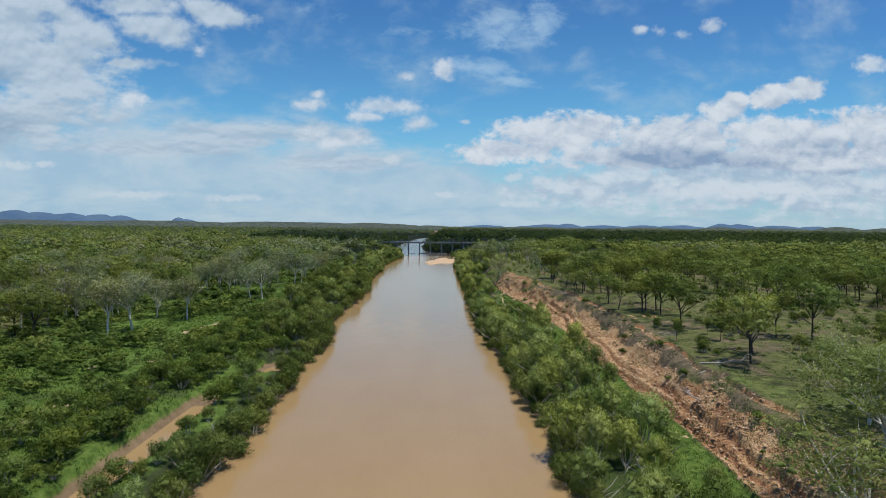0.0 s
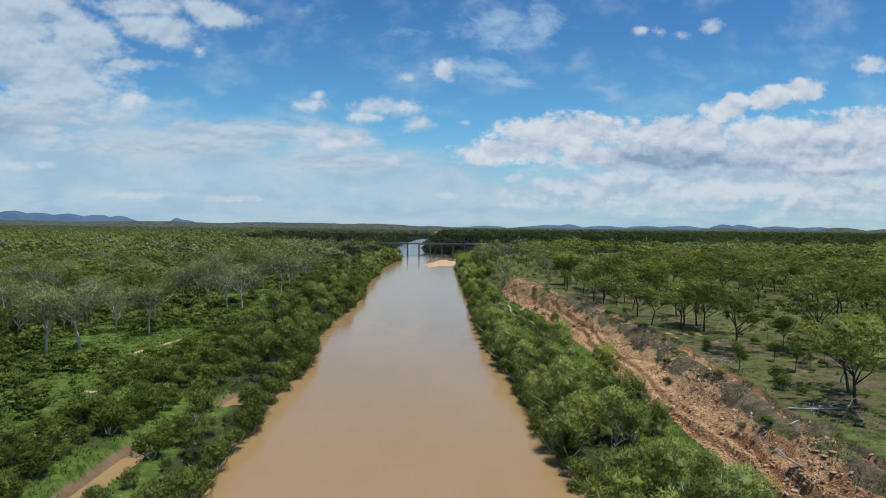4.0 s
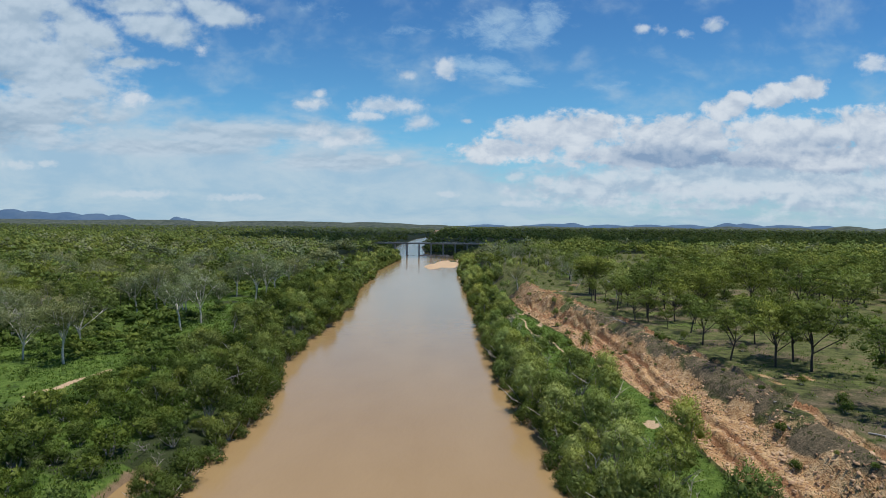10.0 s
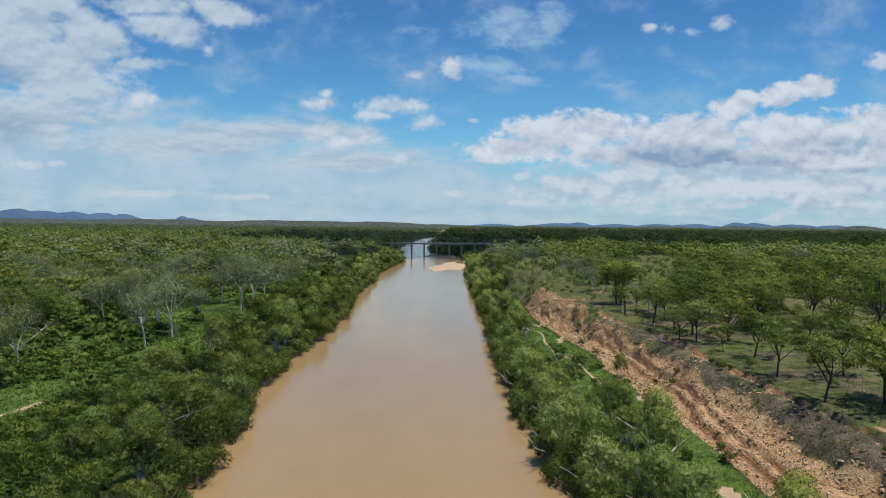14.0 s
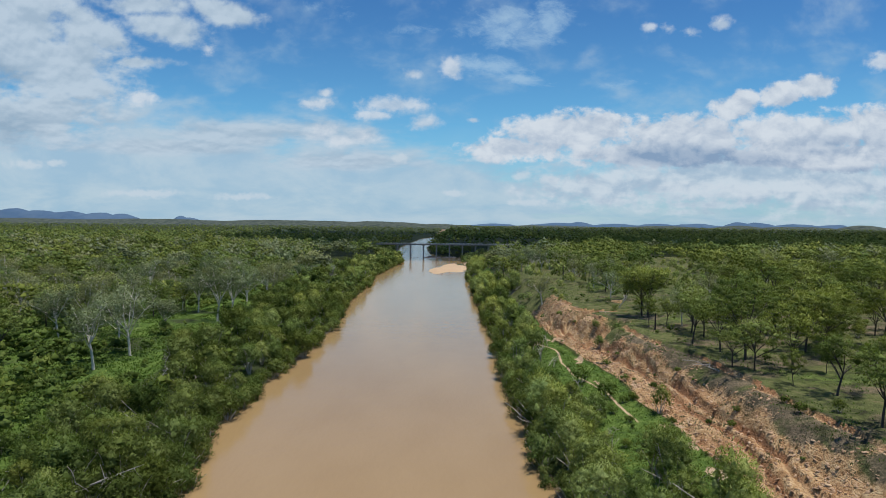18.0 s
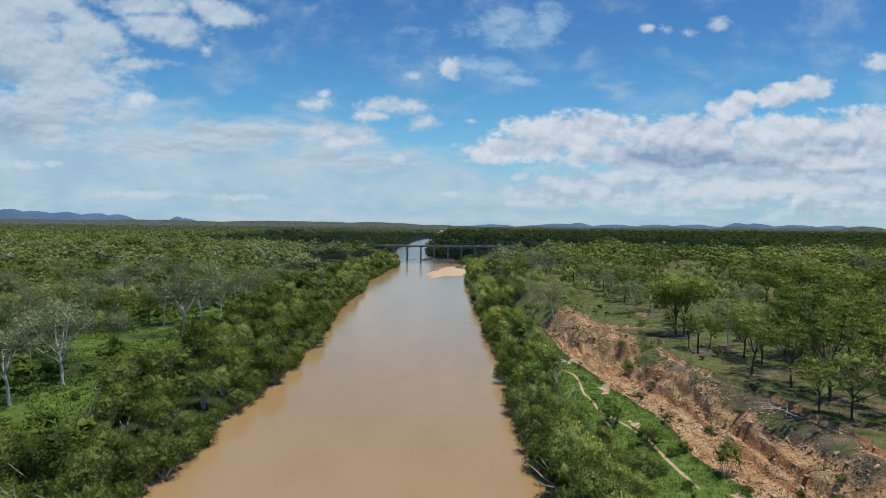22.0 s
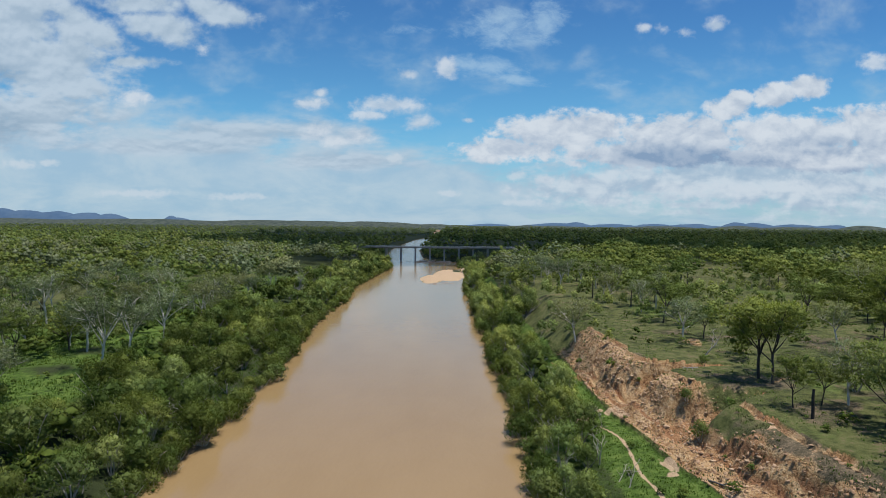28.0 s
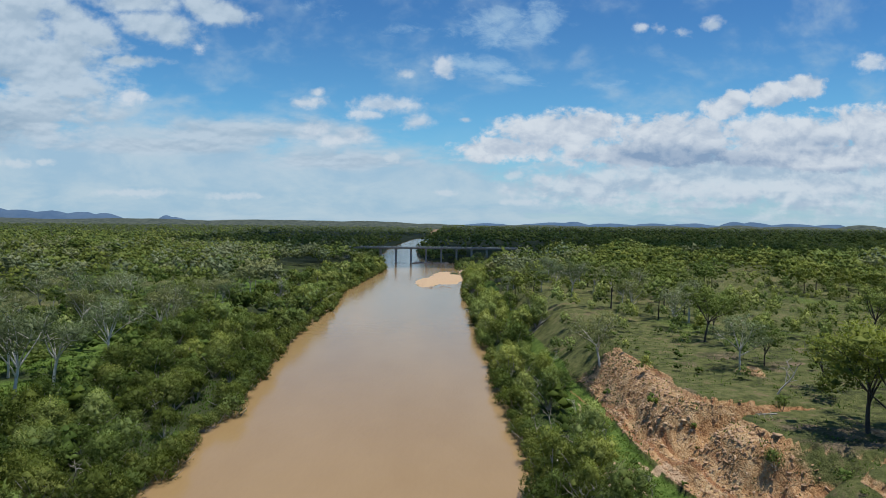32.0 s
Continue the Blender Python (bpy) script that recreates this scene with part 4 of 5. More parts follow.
landmark("box_tree", 51.6, 100.2, 12.0, 20, 1)
landmark("box_tree", 53.6, 135.2, 12.3, 80, 2)
landmark("box_tree", 65.9, 132.6, 14.0, 300, 3)
landmark("box_tree", 62.8, 136.5, 6.4, 40, 0, "small leaning dark-trunked tree on the grassy terrace", clear=3)
landmark("box_tree", 55.1, 163.3, 10.8, 250, 0, clear=3.5)
landmark("box_tree", 56.4, 155.5, 11.5, 100, 1, clear=4)
landmark("box_tree", 52.8, 159.0, 10.0, 10, 4, clear=3)
landmark("box_tree", 47.9, 163.8, 9.5, 190, 2, clear=3.5)
landmark("box_tree", 48.7, 176.5, 9.2, 30, 4)
landmark("box_tree", 57.7, 162.6, 11.5, 60, 3, clear=4)
landmark("box_tree", 51.5, 189, 9.0, 190, 2)
landmark("box_tree", 53.5, 203, 10.0, 70, 3)
landmark("box_tree", 44.9, 204.8, 7.2, 0, 4, clear=3)
landmark("box_tree", 47.1, 202.1, 8.2, 90, 1, "dark-trunked tree leaning over the gully rim", clear=3)
landmark("box_tree", 48.8, 194.5, 5.6, 33, 2, "slender green sapling on the grassy terrace", clear=2, wide=0.7)
landmark("box_tree", 57.4, 200.9, 5.0, 70, 0, "slender green sapling on the grassy terrace", clear=2, wide=0.7)
landmark("box_tree", 62.2, 214.9, 11.2, 160, 1, clear=4)
landmark("box_tree", 67.0, 216.9, 11.0, 260, 3, clear=4)
landmark("box_tree", 57.3, 235.1, 9.2, 130, 4)
landmark("box_tree", 62.6, 235.5, 11.4, 310, 0, clear=4)
landmark("box_tree", 65.6, 230.4, 10.3, 20, 2, clear=4)
landmark("box_tree", 50.8, 229.9, 8.8, 200, 3)
landmark("box_tree", 52.3, 273.1, 7.8, 80, 2)
landmark("box_tree", 67.3, 121.3, 9.8, 210, 4)
landmark("box_tree", 58.5, 176.5, 8.8, 340, 1)
landmark("box_tree", 48.4, 217, 9.5, 140, 3)
landmark("box_tree", 70.5, 221, 11.5, 20, 2)
landmark("box_tree", 46.7, 256.1, 12.4, 10, 0, clear=4, wide=1.15)
landmark("box_tree", 47.2, 253.3, 12.2, 200, 4, clear=4)
landmark("box_tree", 44.0, 242.5, 6.8, 45, 1, "slender young tree on the grassy terrace", clear=3, wide=0.8)
landmark("box_tree", 48.1, 243.4, 6.6, 145, 2, "slender young tree on the grassy terrace", clear=3, wide=0.8)
landmark("gum_tree", 51.5, 243.3, 9.6, 60, 3, "pale leaning gum tree on the grassy terrace", clear=4)
landmark("box_tree", 51.4, 286.5, 7.0, 15, 3)
landmark("box_tree", 85.6, 310.7, 11.5, 75, 4)
landmark("box_tree", 73.0, 119, 12.0, 260, 1)
landmark("gum_tree", 73.7, 280.2, 10.0, 0, 2, "pale leaning gum tree on the grassy terrace")
landmark("gum_tree", 29.5, 302.2, 12.8, 0, 2, "white-trunked gum tree at the head of the gully")
landmark("gum_tree", 46.7, 284.7, 10.0, 70, 1, "small gum tree with a bare white limb")
for sx, sy, sh in ((47.3, 121.3, 4.4), (55.6, 126.3, 3.6), (55.5, 119.9, 5.2), (58.8, 121.7, 4.8), (42.5, 265.4, 3.8), (50.0, 128.0, 3.4)):
    landmark("box_tree", sx, sy, sh, sx * 40, int(sx), "slender green sapling on the grassy terrace", clear=2, wide=0.7)
BIG_GUM = "tall white-trunked river gum in a grassy clearing"
landmark("gum_tree", -86.4, 170.0, 20.5, 30, 2, BIG_GUM, clear=7)
landmark("gum_tree", -87.5, 159.5, 20.0, 110, 0, BIG_GUM)
landmark("gum_tree", -90.4, 193.2, 14.0, 200, 1)
landmark("gum_tree", -79.0, 189.1, 16.5, 90, 0)
landmark("gum_tree", -85.0, 205, 15.0, 250, 3)
landmark("gum_tree", -71.8, 229.0, 18.0, 310, 4, BIG_GUM)
landmark("gum_tree", -71.2, 242.0, 18.0, 20, 1, BIG_GUM)
landmark("gum_tree", -87.9, 268.4, 15.0, 60, 2)
landmark("gum_tree", -70.0, 290.0, 19.5, 10, 3, BIG_GUM, clear=7)
landmark("gum_tree", -68.6, 297.8, 18.5, 150, 4, BIG_GUM)
landmark("gum_tree", -82.7, 306.5, 15.5, 220, 0)
landmark("gum_tree", -104.1, 309.8, 14.5, 40, 2)
landmark("gum_tree", -71.7, 321.0, 16.5, 280, 1)
landmark("gum_tree", -76.6, 361.3, 14.5, 130, 3)
landmark("gum_tree", -79.4, 443.3, 14.5, 170, 0)
landmark("box_tree", -87.3, 307.4, 10.5, 15, 1)
landmark("box_tree", -92.8, 297.0, 12.0, 75, 3)
landmark("spreading_gum", 37.5, 53, 12.5, 60, 3, "large spreading pale-limbed gum at the gully rim", clear=9, wide=1.3)
landmark("spreading_gum", 45.0, 60.5, 12.5, 100, 0, "large spreading pale-limbed gum at the gully rim", wide=1.25)
landmark("spreading_gum", 50.0, 70, 11.5, 200, 2, "large spreading pale-limbed gum at the gully rim", wide=1.2)


def thin(rs, n, share):
    return rs.uniform(0, 1, n) < share


# paperbarks and bushes that stand out on the grassy strip
landmark("paperbark_tree", 25.0, 181.0, 6.5, 40, 1, "leaning white-stemmed paperbark on the grassy strip", clear=3)
landmark("river_bush", 29.0, 187.5, 4.2, 150, 2, "dense rounded dark green bush on the grassy strip", clear=3)
landmark("paperbark_tree", 18.0, 178.0, 7.0, 260, 3, "leaning white-stemmed paperbark on the low bank", clear=2)
landmark("paperbark_tree", 16.0, 188.0, 7.0, 100, 0, "leaning white-stemmed paperbark on the low bank", clear=2)
landmark("paperbark_tree", 20.0, 195.0, 6.0, 320, 4, "leaning white-stemmed paperbark on the low bank", clear=2)

# bushy trees along both banks, and a row of bushes at the waterline
X, Y = scatter(rs, -90, -20, 40, 800, 4.3, 0.5)
wl = bank_left(Y) - X
depth = np.interp(Y, (60, 140, 190, 300, 450, 660), (8.5, 9, 22, 27, 28, 16))
m = (wl > 1.2) & (wl < depth) & thin(rs, len(X), np.where(wl < 4, 0.92, 0.86)) & free(X, Y) & (np.abs(Y - 690) > 5)
m &= ~((np.abs(X + 42.7) < 4.1) & (Y < 122)) & ~(np.hypot(X + 38.4, (Y - 137) * 0.36) < 3.4) & (grain(X, Y, 8, 71, 2) > -0.45 + 0.3 * fade(8, 16, wl)) & (clearing(X, Y) > 0.9)
X, Y = X[m], Y[m]
S = (0.55 + 0.85 * rs.uniform(0, 1, len(X)) ** 1.3) * np.where(Y > 330, 1.12, 1.0) * np.where(np.abs(Y - 672) < 26, 0.8, 1.0) * np.where((Y < 158) & (bank_left(Y) - X > 3.0), 0.55, 1.0)
near_bank = np.hypot(X + 10, np.maximum(Y - 190, 0))
tea = thin(rs, len(X), 0.2)
plant_all("river_bush", "bank_woods", X[~tea], Y[~tea], S[~tea], rs, 190, near_bank[~tea], 200, 420)
plant_all("paperbark_tree", "bank_woods", X[tea], Y[tea], S[tea], rs, 50, near_bank[tea], 300, 560)
X, Y = scatter(rs, -50, 40, 40, 800, 4.1, 0.5)
wr = X - bank_right(Y)
deep = np.interp(Y, (60, 110, 165, 195, 230, 290, 330, 450, 660), (14.5, 16, 16.5, 12.5, 9.3, 10.2, 15, 22, 20))
m = (wr > 1.2) & (wr < deep) & thin(rs, len(X), np.where(wr < 4, 0.90, np.where(wr < 11, 0.80, 0.62))) & free(X, Y) & (grain(X, Y, 8, 73, 2) > -0.38 + 0.48 * fade(6, 13, wr))
m &= ~((Y > 500) & (Y < 615) & (X < 13)) & (np.abs(Y - 690) > 5)
X, Y = X[m], Y[m]
S = (0.55 + 0.8 * rs.uniform(0, 1, len(X)) ** 1.3) * np.where(Y > 330, 1.1, 1.0) * np.where(np.abs(Y - 622) < 76, 0.6, 1.0)
dark = thin(rs, len(X), 0.15)
near_bank = np.hypot(X, np.maximum(Y - 190, 0))
plant_all("paperbark_tree", "bank_woods", X[~dark], Y[~dark], S[~dark], rs, 190, near_bank[~dark], 240, 480)
plant_all("river_bush", "bank_woods", X[dark], Y[dark], S[dark], rs, 30, near_bank[dark], 300, 560)
YE = np.arange(52, 660, 2.5)
YE = YE + rs.uniform(-0.8, 0.8, len(YE))
XE = bank_left(YE) - rs.uniform(-0.3, 1.6, len(YE))
YF = np.arange(52, 660, 2.6)
YF = YF + rs.uniform(-0.8, 0.8, len(YF))
XF = bank_right(YF) + rs.uniform(-0.3, 1.6, len(YF))
keep = ~((YF > 502) & (YF < 620))
X, Y = np.concatenate([XE, XF[keep]]), np.concatenate([YE, YF[keep]])
S = rs.uniform(0.55, 1.35, len(X))
plant_all("bank_bush", "bank_woods", X, Y, S, rs, 220, np.hypot(X + 10, np.maximum(Y - 190, 0)), 260, 520)

# shrubs
X, Y = scatter(rs, -125, -36, 40, 380, 3.3, 0.5)
wl = bank_left(Y) - X
clump = grain(X, Y, 11, 61, 2)
m = (wl > 9) & (clump > -0.42 - 0.45 * fade(215, 200, Y) * fade(45, 30, wl)) & ~((np.abs(X + 43.6) < 3.0) & (Y < 122)) & free(X, Y) & ~((np.abs(X + 70) < 4) & (Y > 150) & (Y < 195)) & ~(np.hypot(X + 38.4, (Y - 137) * 0.36) < 4.0) & seen_area(X, Y)
m &= thin(rs, len(X), np.interp(wl, (9, 40, 80), (0.95, 0.85, 0.5)))
inside = clearing(X, Y) < 0.95
m &= ~inside | thin(rs, len(X), 0.30)
low_growth = inside[m]
XL, YL = X[m], Y[m]
X, Y = scatter(rs, 20, 130, 55, 330, 4.2, 0.5)
g = X - gully_foot(Y)
m = (((g < 0.5) & (g > -10) & thin(rs, len(X), 0.30)) | ((g >= 0) & (X < scarp(Y)) & thin(rs, len(X), np.where(X > 0.5 * (gully_foot(Y) + scarp(Y)), 0.40, 0.20)))
     | ((X > scarp(Y)) & thin(rs, len(X), 0.34))) & (X > bank_right(Y) + 6) & free(X, Y) & seen_area(X, Y)
XR, YR = X[m], Y[m]
X, Y = np.concatenate([XL, XR]), np.concatenate([YL, YR])
S = (0.45 + 1.0 * rs.uniform(0, 1, len(X)) ** 1.5) * np.where(X > 20, 0.46, 1.28)
S[:len(XL)][low_growth] *= 0.42
plant_all("shrub", "undergrowth", X, Y, S, rs, 300, np.hypot(X, np.maximum(Y - 170, 0)), 60, 110)

# trees of the low flat: pale gums, darker trees among them, and low growth beneath
X, Y = scatter(rs, -620, -50, 60, 704, 8.4, 0.5)
wl = bank_left(Y) - X
open_ = grain(X, Y, 30, 63, 2)
start = np.interp(Y, (60, 160, 240, 300, 420, 700), (62, 50, 42, 34, 24, 14))
m = (wl > start) & (clearing(X, Y) > 1.0) & (open_ > -0.34 + 0.3 * fade(140, 60, wl)) & thin(rs, len(X), 0.88) & free(X, Y) & seen_area(X, Y)
X, Y = X[m], Y[m]
near_gum = np.hypot(X + 60, np.maximum(Y - 190, 0))
gum = thin(rs, len(X), np.interp(wl[m], (40, 120, 250), (0.60, 0.34, 0.18)))
S = rs.uniform(0.55, 1.1, len(X))
plant_all("gum_tree", "flat_woods", X[gum], Y[gum], S[gum], rs, 120, near_gum[gum], 130, 300)
S = rs.uniform(0.8, 1.35, len(X))
plant_all("box_tree", "flat_woods", X[~gum], Y[~gum], S[~gum], rs, 40, near_gum[~gum], 130, 300)
X, Y = scatter(rs, -330, -60, 90, 520, 7.5, 0.5)
wl = bank_left(Y) - X
m = (wl > np.interp(Y, (60, 160, 240, 300, 520), (62, 50, 42, 34, 24))) & (grain(X, Y, 22, 67, 2) > -0.1) & (clearing(X, Y) > 1.05) & thin(rs, len(X), 0.6) & free(X, Y) & seen_area(X, Y)
into_woods("flat_woods", "paperbark_tree", 1, X[m], Y[m], rs.uniform(0.45, 0.95, int(m.sum())), rs)

# trees of the upper terrace
X, Y = scatter(rs, -30, 620, 70, 704, 8.6, 0.5)
behind = X - scarp(Y)
open_ = grain(X, Y, 26, 65, 2)
m = (X > bank_right(Y) + 9) & (np.abs(Y - 690) > 6) & (behind > np.interp(Y, (60, 280, 320, 600, 680), (4.5, 4.5, -6, -12, -60))) & (open_ > np.interp(behind, (0, 60, 90, 200), (0.20, 0.10, 0.0, -0.3)) - 0.22 * fade(236, 215, Y) + 0.25 * fade(236, 246, Y) * fade(312, 296, Y) * fade(60, 40, behind) - 0.45 * fade(330, 440, Y)) & thin(rs, len(X), 0.9) & free(X, Y) & seen_area(X, Y)
X, Y = X[m], Y[m]
near_box = np.hypot(X - 40, np.maximum(Y - 200, 0))
S = rs.uniform(0.6, 1.15, len(X)) * np.where((Y > 510) & (X < 75), 0.5, 1.0)
gum = thin(rs, len(X), np.where((Y > 290) & (behind[m] < 25), 0.5, 0.07))
plant_all("box_tree", "terrace_woods", X[~gum], Y[~gum], S[~gum], rs, 130, near_box[~gum], 130, 270)
plant_all("gum_tree", "terrace_woods", X[gum], Y[gum], S[gum] * 0.72, rs, 30, near_box[gum], 130, 270)
# young growth on the slope and terrace
X, Y = scatter(rs, 24, 200, 90, 430, 6.0, 0.5)
behind = X - scarp(Y)
m = (behind > np.interp(Y, (60, 270, 310), (2.0, 1.0, -8))) & thin(rs, len(X), np.interp(Y, (90, 280, 320), (0.22, 0.3, 0.65))) & free(X, Y) & seen_area(X, Y)
X, Y = X[m], Y[m]
S, old = rs.uniform(0.35, 1.0, len(X)), Y < 285
plant_all("bank_bush", "terrace_woods", X[old], Y[old], S[old], rs, 70, np.hypot(X - 40, np.maximum(Y - 200, 0))[old], 160, 320)
into_woods("terrace_woods", "paperbark_tree", 1, X[~old], Y[~old], S[~old] * 0.9, rs)

# far woods to the horizon
for y0, y1, gap, half in ((704, 1100, 15, 900), (1100, 1800, 28, 1500), (1800, 2900, 50, 2300)):
    X, Y = scatter(rs, -half, half, y0, y1, gap)
    m = ((X < bank_left(Y) - 3) | (X > bank_right(Y) + 3) | (Y > 1480)) & seen_area(X, Y)
    X, Y = X[m], Y[m]
    into_woods("far_woods", "box_tree", 3, X, Y, rs.uniform(0.6, 0.95, len(X)) * (1.2 if y0 < 1000 else 1.0), rs)

NAMES = dict(bank_woods="dense green paperbarks along the river banks", undergrowth="low green scrub among the trees",
             flat_woods="grey-green gum woodland on the low flat", terrace_woods="olive green savanna woodland on the terrace",
             far_woods="far dark green woodland towards the horizon")
for group in NAMES:
    root = tagged(new(group), NAMES[group], "woodland", kind="stuff")
    for (g, kind, key), chunks in WOODS.items():
        if g != group:
            continue
        off, vs, fs, ts = 0, [], [], []
        for v, f, tone, _, _ in chunks:
            vs.append(v), fs.append(f + off), ts.append(tone)
            off += len(v)
        me = mesh_np(key, np.concatenate(vs), np.concatenate(fs), KINDS[kind][11 if key == "leaf" else 12])
        if key == "leaf":
            rounded(me, np.concatenate([ch[3] for ch in chunks]), np.concatenate([ch[4] for ch in chunks]))
            at = me.attributes.new("tone", "FLOAT", "POINT")
            at.data.foreach_set("value", np.concatenate(ts).astype(np.float32))
        tagged(part("foliage" if key == "leaf" else "wood", me, root), kind="stuff")


# ---- dead wood ----
def dead_tree(x, y, tall, seed, lean=0.0, turn=0.0, label="bare bleached dead tree", mat=M_DEAD_WOOD, limbs=5, z=None, name="dead_tree"):
    """A leafless tree: trunk and limbs; lean tips it over, to 90 for a fallen one."""
    rng = random.Random(seed)
    root = tagged(new(name), label, "tree" if name == "dead_tree" else "log", "dead wood on the banks")
    z = height(x, y) if z is None else z
    root.matrix_basis = pose(x, y, z + (0.02 * tall if lean > 60 else 0), 0, 0, turn) @ pose(0, 0, 0, lean, 0, 0)
    stem = bent(rng, Vector((0, 0, -0.2 if lean < 60 else 0)), Vector((0, 0, 1)), tall * 0.72, 5, 0.10 if lean > 60 else 0.20)
    t = Tubes()
    t.add(stem, 0.014 * tall + 0.04, 0.007 * tall, 7)
    part("trunk", t.mesh("trunk", mat), root)
    for i in range(limbs):
        a = 2 * math.pi * i / limbs + rng.uniform(-0.5, 0.5)
        if lean > 60:
            a = rng.choice((0.2, 2.9)) + rng.uniform(-0.4, 0.4)      # fallen: limbs spread sideways
        p = stem[2 + i % 4]
        b = Tubes()
        pts = bent(rng, p, Vector((math.cos(a), math.sin(a) * 0.6, 0.8)), tall * rng.uniform(0.25, 0.45), 4, 0.25)
        b.add(pts, 0.007 * tall + 0.015, 0.015, 5)
        for j in (2, 3):
            b.add(bent(rng, pts[j], Vector((rng.uniform(-1, 1), rng.uniform(-1, 1), 0.6)), tall * 0.16, 2, 0.3), 0.005 * tall + 0.01, 0.012, 3)
        part("limb", b.mesh("limb", mat), root)
    return root


LOG = "weathered grey fallen tree on bare soil"
dead_tree(43.0, 100, 8.5, 1, 86, 60, LOG, name="fallen_tree")
dead_tree(41.5, 97, 6.5, 2, 84, 110, LOG, name="fallen_tree")
dead_tree(39.0, 90, 5.5, 3, 85, 200, LOG, name="fallen_tree")
DARK_LOG = "dark grey fallen log on the gully slope"
dead_tree(43.6, 140.0, 6.0, 4, 85, 30, DARK_LOG, M_GREY_LOG, name="fallen_tree")
dead_tree(42.2, 136.0, 6.0, 28, 85, 170, DARK_LOG, M_GREY_LOG, name="fallen_tree")
dead_tree(45.0, 145.0, 7.0, 29, 85, 75, LOG, name="fallen_tree")
dead_tree(43.0, 205, 6.0, 5, 84, 215, LOG, name="fallen_tree")
dead_tree(42.0, 209, 5.0, 30, 84, 120, LOG, name="fallen_tree")
dead_tree(31.5, 258.4, 6.0, 6, 86, 85, DARK_LOG, M_GREY_LOG, name="fallen_tree")
dead_tree(31.0, 236.5, 6.5, 8, 85, 25, DARK_LOG, M_GREY_LOG, name="fallen_tree")
dead_tree(40.5, 263.0, 3.5, 7, 84, 290, LOG, name="fallen_tree")
dead_tree(46.0, 128, 5.0, 9, 83, 40, LOG, name="fallen_tree")
dead_tree(-43.5, 175, 11, 10, 62, 70, "long bleached dead tree fallen across the scrub", name="fallen_tree")
dead_tree(-56, 110, 6.0, 11, 80, 60, "bleached dead branch in green scrub", name="fallen_tree")
dead_tree(-40.5, 145, 4.0, 12, 50, 20, "tangle of bleached dead roots by the channel", limbs=7)
dead_tree(-43.0, 192, 6.5, 13, 15, 0, "bleached dead paperbark among green bushes", limbs=7)
dead_tree(-59.0, 413, 13.0, 14, 8, 40, "tall bare white dead gum by the bank", limbs=7)
dead_tree(-57, 227, 6.0, 15, 12, 90)
dead_tree(-52, 215, 5.5, 16, 20, 200)
dead_tree(23.7, 280, 3.6, 17, 10, 0, "bare grey dead shrub at the gully foot", limbs=8)
dead_tree(24.0, 168, 5.0, 18, 18, 100, "bare white stems of a dying paperbark", limbs=7)
dead_tree(27.0, 178, 5.5, 19, 14, 220, "bare white stems of a dying paperbark", limbs=7)
dead_tree(17.0, 150, 5.0, 20, 25, 300, "bare white stems of a dying paperbark", limbs=7)
dead_tree(26.0, 140, 4.6, 21, 12, 30, "bare white stems of a dying paperbark", limbs=7)
dead_tree(45.5, 272, 6.5, 22, 10, 30, "bare grey dead sapling on the terrace")
dead_tree(62, 247, 7.0, 23, 14, 130, "bare grey dead sapling on the terrace")
dead_tree(58, 113, 6.0, 24, 18, 330, "bare grey dead sapling on the terrace")
rng_d = random.Random(77)
for i in range(100):
    yy = rng_d.uniform(70, 320)
    if i % 5 == 0:
        xx = float(bank_left(np.array([yy]))[0]) - rng_d.uniform(1.5, 12)
    else:
        xx = float(bank_right(np.array([yy]))[0]) + rng_d.uniform(1.5, 12)
    dead_tree(xx, yy, rng_d.uniform(2.6, 4.6), 200 + i, rng_d.uniform(5, 30), rng_d.uniform(0, 360), "pale bare dead stems standing in the bank scrub", M_PAPER_BARK, 4)

stump = tagged(new("tree_stump"), "charred black stump on the grassy terrace", "stump")
stump.matrix_basis = pose(43.9, 238.3, height(43.9, 238.3))
tb = Tubes()
tb.add([Vector((0, 0, -0.3)), Vector((0.03, 0, 1.2)), Vector((0, 0.06, 2.4)), Vector((0.05, 0.04, 3.5))], 0.21, 0.15, 8)
part("trunk", tb.mesh("trunk", M_CHAR), stump)
PLACED.append((34.0, 246, 2))
GULLY_BUSH = "solitary dark green bush on bare gully soil"
plant("bank_bush", 34.0, 246.0, 0.80, 30, 2, None, GULLY_BUSH)
plant("bank_bush", 35.0, 253.4, 0.55, 80, 1, None, GULLY_BUSH)
plant("bank_bush", 32.8, 202.5, 1.0, 130, 3, None, "tall slender green sapling at the gully foot").scale = (0.75, 0.75, 1.25)
plant("shrub", 27.3, 213.7, 1.5, 200, 1, None, "dense rounded dark green shrub in lush grass")
plant("shrub", 25.4, 224.5, 1.25, 60, 3, None, "dense rounded dark green shrub in lush grass")
plant("shrub", 31.0, 210.8, 0.7, 10, 0, None, "dense rounded dark green shrub in lush grass")
plant("bank_bush", 21.2, 208.0, 0.9, 300, 4, None, "slender green sapling in lush grass")


